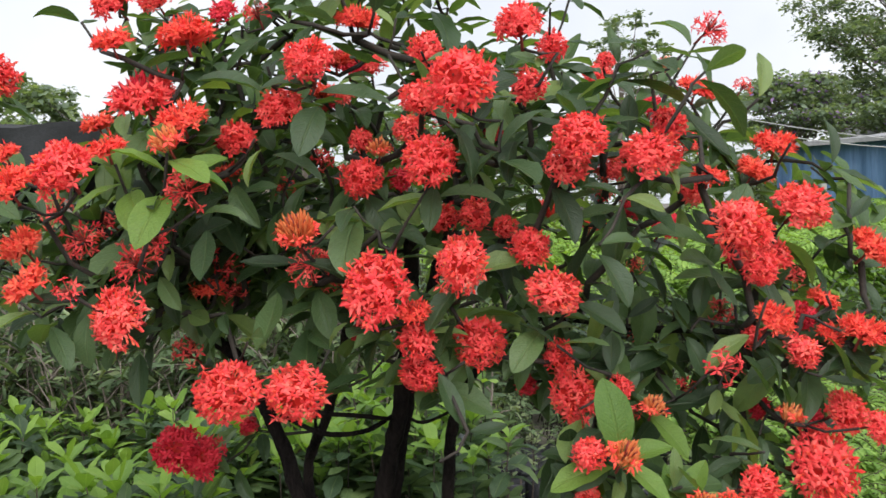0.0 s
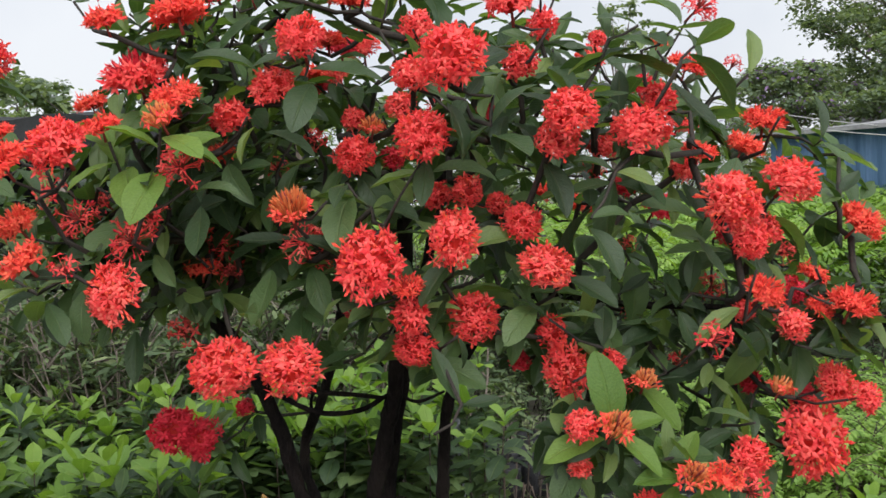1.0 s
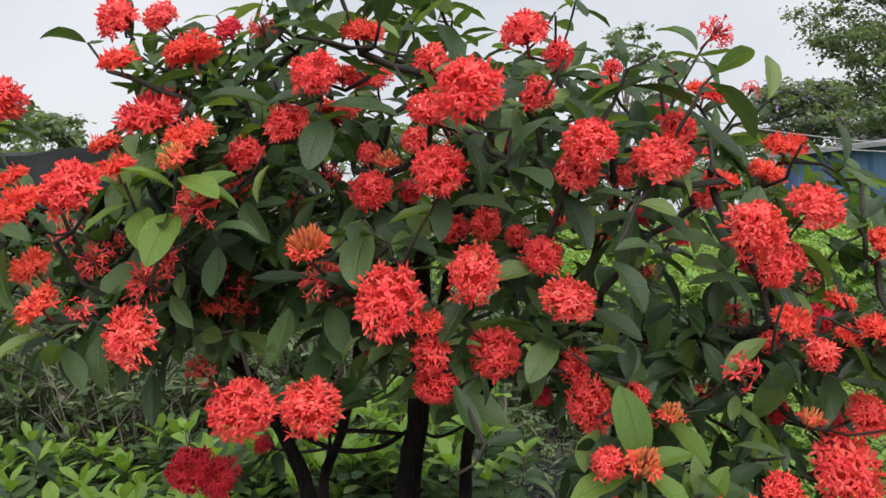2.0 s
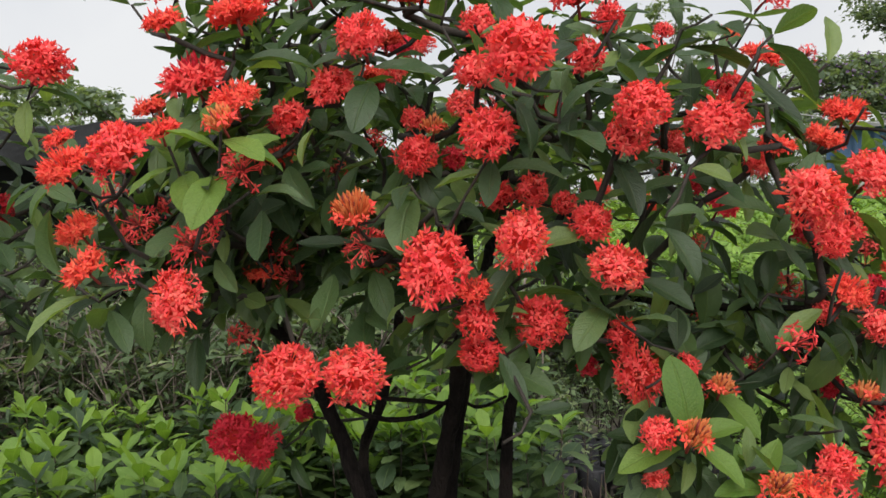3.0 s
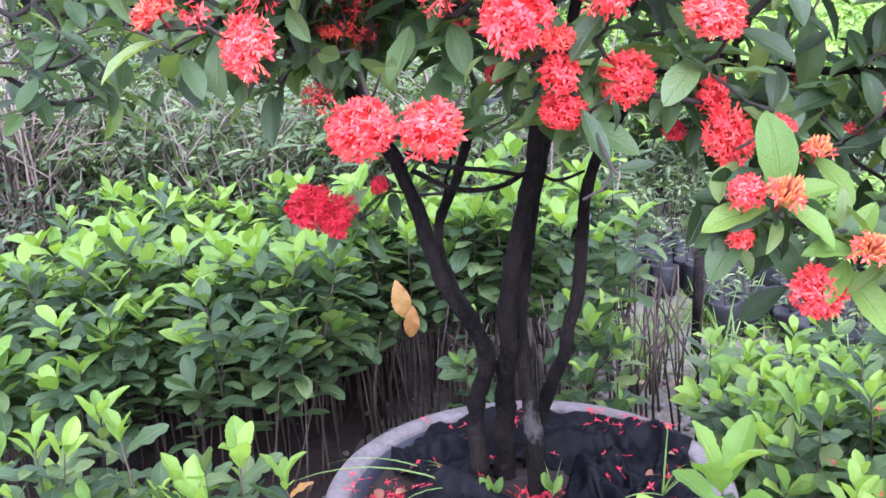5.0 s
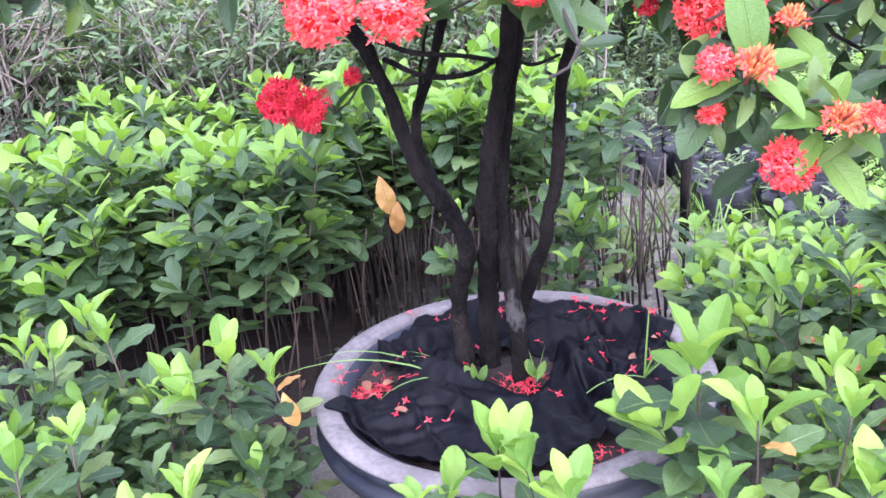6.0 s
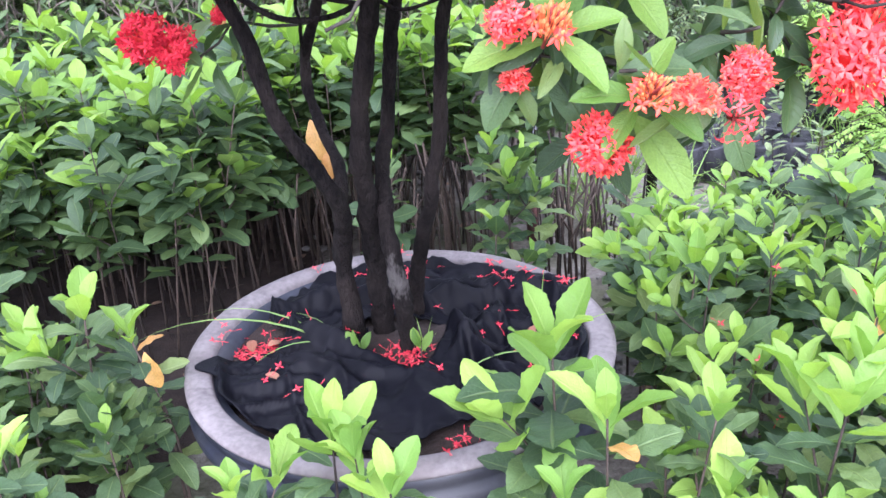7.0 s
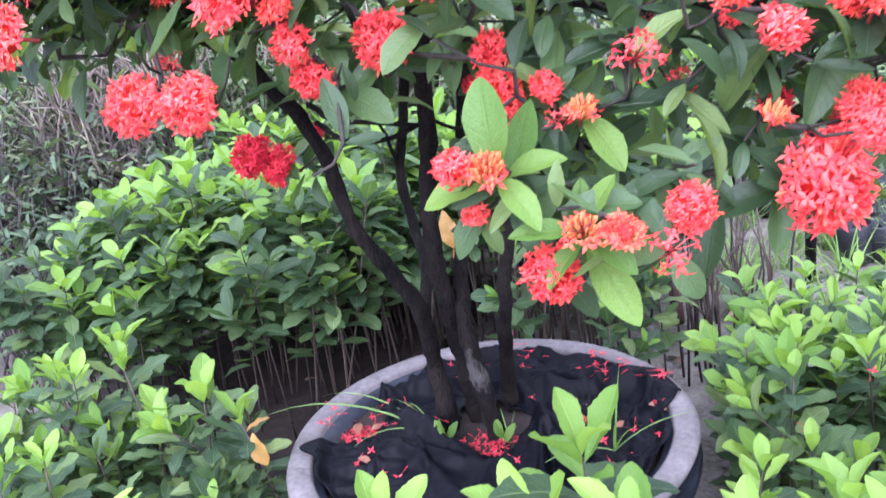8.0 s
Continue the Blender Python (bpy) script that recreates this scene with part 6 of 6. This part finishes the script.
box_bm(bm, -0.3, 14.3, -0.33, -0.28, 2.57, 2.66)
part("eaves_board", bm, M_roof, shed)

far_shed = tagged(empty("far_shed"), "far shed with a pale grey sheet roof", "shed")
far_shed.matrix_basis = pose(12.3, 27.5, 0, 0, 0, -24)
bm = bmesh.new()
box_bm(bm, 0.0, 9.0, 0.0, 5.0, 0, 3.2)
part("body", bm, M_blue, far_shed)
bm = bmesh.new()
ring = [bm.verts.new(p) for p in ((-0.3, -0.3, 3.15), (9.3, -0.3, 3.15), (9.3, 2.5, 4.0), (-0.3, 2.5, 4.0), (-0.3, 5.3, 3.15), (9.3, 5.3, 3.15))]
bm.faces.new((ring[0], ring[1], ring[2], ring[3]))
bm.faces.new((ring[3], ring[2], ring[5], ring[4]))
part("roof", bm, M_roof, far_shed, "pale grey sheet roof").modifiers.new("thickness", "SOLIDIFY").thickness = 0.06
# fence posts before the shed
for x, y, h in ((9.1, 17.2, 2.0), (7.3, 17.5, 1.75), (7.05, 17.5, 1.75)):
    bm = bmesh.new()
    box_bm(bm, -0.06, 0.06, -0.06, 0.06, 0, h)
    bmesh.ops.bevel(bm, geom=bm.edges[:], offset=0.012, segments=1, affect="EDGES")
    me = bpy.data.meshes.new("fence_post")
    bm.to_mesh(me)
    bm.free()
    me.materials.append(M_post)
    tagged(put("fence_post", me, None, pose(x, y, 0)), "grey concrete fence post at the edge of the field", "fence post", "fence posts before the shed")
# cables
for z0, z1, y in ((3.75, 2.35, 18.0), (3.45, 2.2, 17.8)):
    line = [Vector((3.5 + 8 * i / 12, y, z0 + (z1 - z0) * i / 12 - 0.25 * math.sin(math.pi * i / 12))) for i in range(13)]
    tagged(put("cable", tube_mesh("cable", [(line, [0.012] * 13, 5, 0, 0)], M_wire)), "thin grey cable sagging across the field", "cable", "cables across the field")

# ---- shade-net shelter ----
shelter = tagged(empty("shade_shelter", (-5.6, 12.0, 0)), "low shelter roofed with black shade net", "shelter")
bm = bmesh.new()
bmesh.ops.create_grid(bm, x_segments=30, y_segments=10, size=1.0)
for v in bm.verts:
    x, y = v.co.x * 3.6, v.co.y * 1.6
    v.co = Vector((x, y, 2.9 + 0.1 * y - 0.06 * math.sin(x * 2.6) ** 2 - 0.05 * noise.noise(Vector((x, y, 0)))))
net = part("net_roof", bm, M_net, shelter, "sagging black shade net")
net.modifiers.new("thickness", "SOLIDIFY").thickness = 0.03
# dark panels added as the shade under the roof; they also hide the sky
for y, z0, z1 in ((-1.62, 2.3, 2.74), (1.62, 1.2, 3.04)):
    bm = bmesh.new()
    bmesh.ops.create_grid(bm, x_segments=40, y_segments=6, size=1.0)
    for v in bm.verts:
        x, h = v.co.x * 3.6, 0.5 + 0.5 * v.co.y
        v.co = Vector((x, y + 0.06 * math.sin(x * 5) * (1 - h), z1 - (z1 - z0) * (1 - h) * (1 + 0.15 * noise.noise(Vector((x, y, 1)))) - 0.06 * math.sin(x * 2.6) ** 2))
    part("net_curtain", bm, M_net, shelter, "added dark panel standing for the shadow under the net roof").modifiers.new("thickness", "SOLIDIFY").thickness = 0.02
for x in (-3.5, -1.2, 1.2, 3.5):
    for y in (-1.5, 1.5):
        bm = bmesh.new()
        box_bm(bm, x - 0.04, x + 0.04, y - 0.04, y + 0.04, 0, 2.9 + 0.1 * y - 0.08)
        part("shelter_post", bm, M_wood, shelter)


# ---- trees ----
TREE_LEAF = [leaf_shape(0.6, 0.5, 0.7, 0.2, 0.6, 3, 3), leaf_shape(0.7, 0.5, 0.6, 0.1, 0.2, 3, 3), leaf_shape(0.5, 0.5, 0.8, 0.3, 0.9, 3, 3)]


def tree(x, y, high, wide, seed, clumps, leaf, per, label, trunk=0.16, low=0.35, bloom=0):
    """A tree: tapered trunk, forking limbs, and a crown of leaves gathered in uneven clumps at the limbs' ends."""
    rng = random.Random(seed)
    runs = []
    top = Vector((rng.gauss(0, 0.3), rng.gauss(0, 0.3), high * 0.72))
    main = smooth_line([(0, 0, 0), (rng.gauss(0, 0.2), rng.gauss(0, 0.2), high * 0.35), tuple(top)], 5)
    runs.append((main, [trunk * (1 - 0.75 * i / (len(main) - 1)) for i in range(len(main))], 9, 0.15, seed))
    ends = []
    for k in range(clumps):
        a = rng.uniform(0, 6.3)
        h = low + (1 - low) * rng.random() ** 0.8
        reach = wide * 0.5 * math.sqrt(max(0.08, 1 - ((h - 0.55) / 0.5) ** 2)) * rng.uniform(0.35, 1.05)
        end = Vector((math.cos(a) * reach, math.sin(a) * reach, h * high))
        start = main[min(len(main) - 1, max(3, int(len(main) * min(0.95, h * 0.85))))]
        mid = start.lerp(end, 0.5) + Vector((rng.gauss(0, 0.2), rng.gauss(0, 0.2), 0.25))
        line = smooth_line([start, mid, end], 3)
        runs.append((line, [trunk * 0.13 * (1 - 0.8 * i / (len(line) - 1)) for i in range(len(line))], 5, 0.15, k))
        ends.append(end)
        ends.append(mid.lerp(end, 0.55) + Vector((rng.gauss(0, 0.3), rng.gauss(0, 0.3), rng.gauss(0.1, 0.2))))
    places = []
    for e in ends:
        size = rng.uniform(0.6, 1.2) * wide * 0.1
        for _ in range(per):
            d = Vector((rng.gauss(0, 1), rng.gauss(0, 1), rng.gauss(0, 0.5))) * size * 0.42
            w = rng.uniform(0, 6.3)
            places.append((rng.randrange(3), aim(e + d, (math.cos(w), math.sin(w), rng.gauss(-0.1, 0.4)), (rng.gauss(0, 0.5), rng.gauss(0, 0.5), 1), leaf * rng.uniform(0.7, 1.3)), 1 if bloom and rng.random() < bloom else 0))
    ob = tagged(empty("tree", (x, y, 0)), label, "tree")
    put("trunk", tube_mesh("trunk", runs, M_wood), ob, None, "dark trunk and limbs")
    tagged(put("crown", scatter("crown", TREE_LEAF, places, [M_tree_leaf, M_tree_bloom]), ob, None, "uneven leafy crown"), kind="stuff")
    return ob


tree(-14.6, 31.0, 6.6, 6.5, 1, 46, 0.3, 60, "rounded green tree beyond the shade shelter", 0.22, 0.3)
tree(-19.5, 34.0, 7.4, 7.0, 2, 46, 0.3, 60, "rounded green tree beyond the shade shelter", 0.22, 0.3)
tree(7.2, 36.0, 8.9, 4.2, 3, 34, 0.22, 60, "tall loose-crowned tree behind the field", 0.25, 0.35)
tree(10.2, 26.5, 5.1, 4.2, 4, 66, 0.16, 110, "dense tree with purple blooms beside the shed", 0.2, 0.2, 0.09)
tree(15.7, 29.5, 13.0, 7.6, 5, 170, 0.18, 120, "tall open-crowned tree behind the blue shed", 0.3, 0.25)
tree(20.0, 33.0, 13.5, 9.0, 6, 110, 0.2, 75, "tall open-crowned tree behind the blue shed", 0.3, 0.25)
tree(13.6, 25.5, 5.6, 5.2, 7, 70, 0.16, 100, "dark tree behind the blue shed", 0.2, 0.2, 0.03)
tree(-2.0, 40.0, 6.0, 7.0, 8, 40, 0.32, 50, "far green tree behind the scrub", 0.22, 0.25)
tree(1.8, 42.0, 5.5, 6.0, 9, 40, 0.32, 50, "far green tree behind the scrub", 0.22, 0.25)
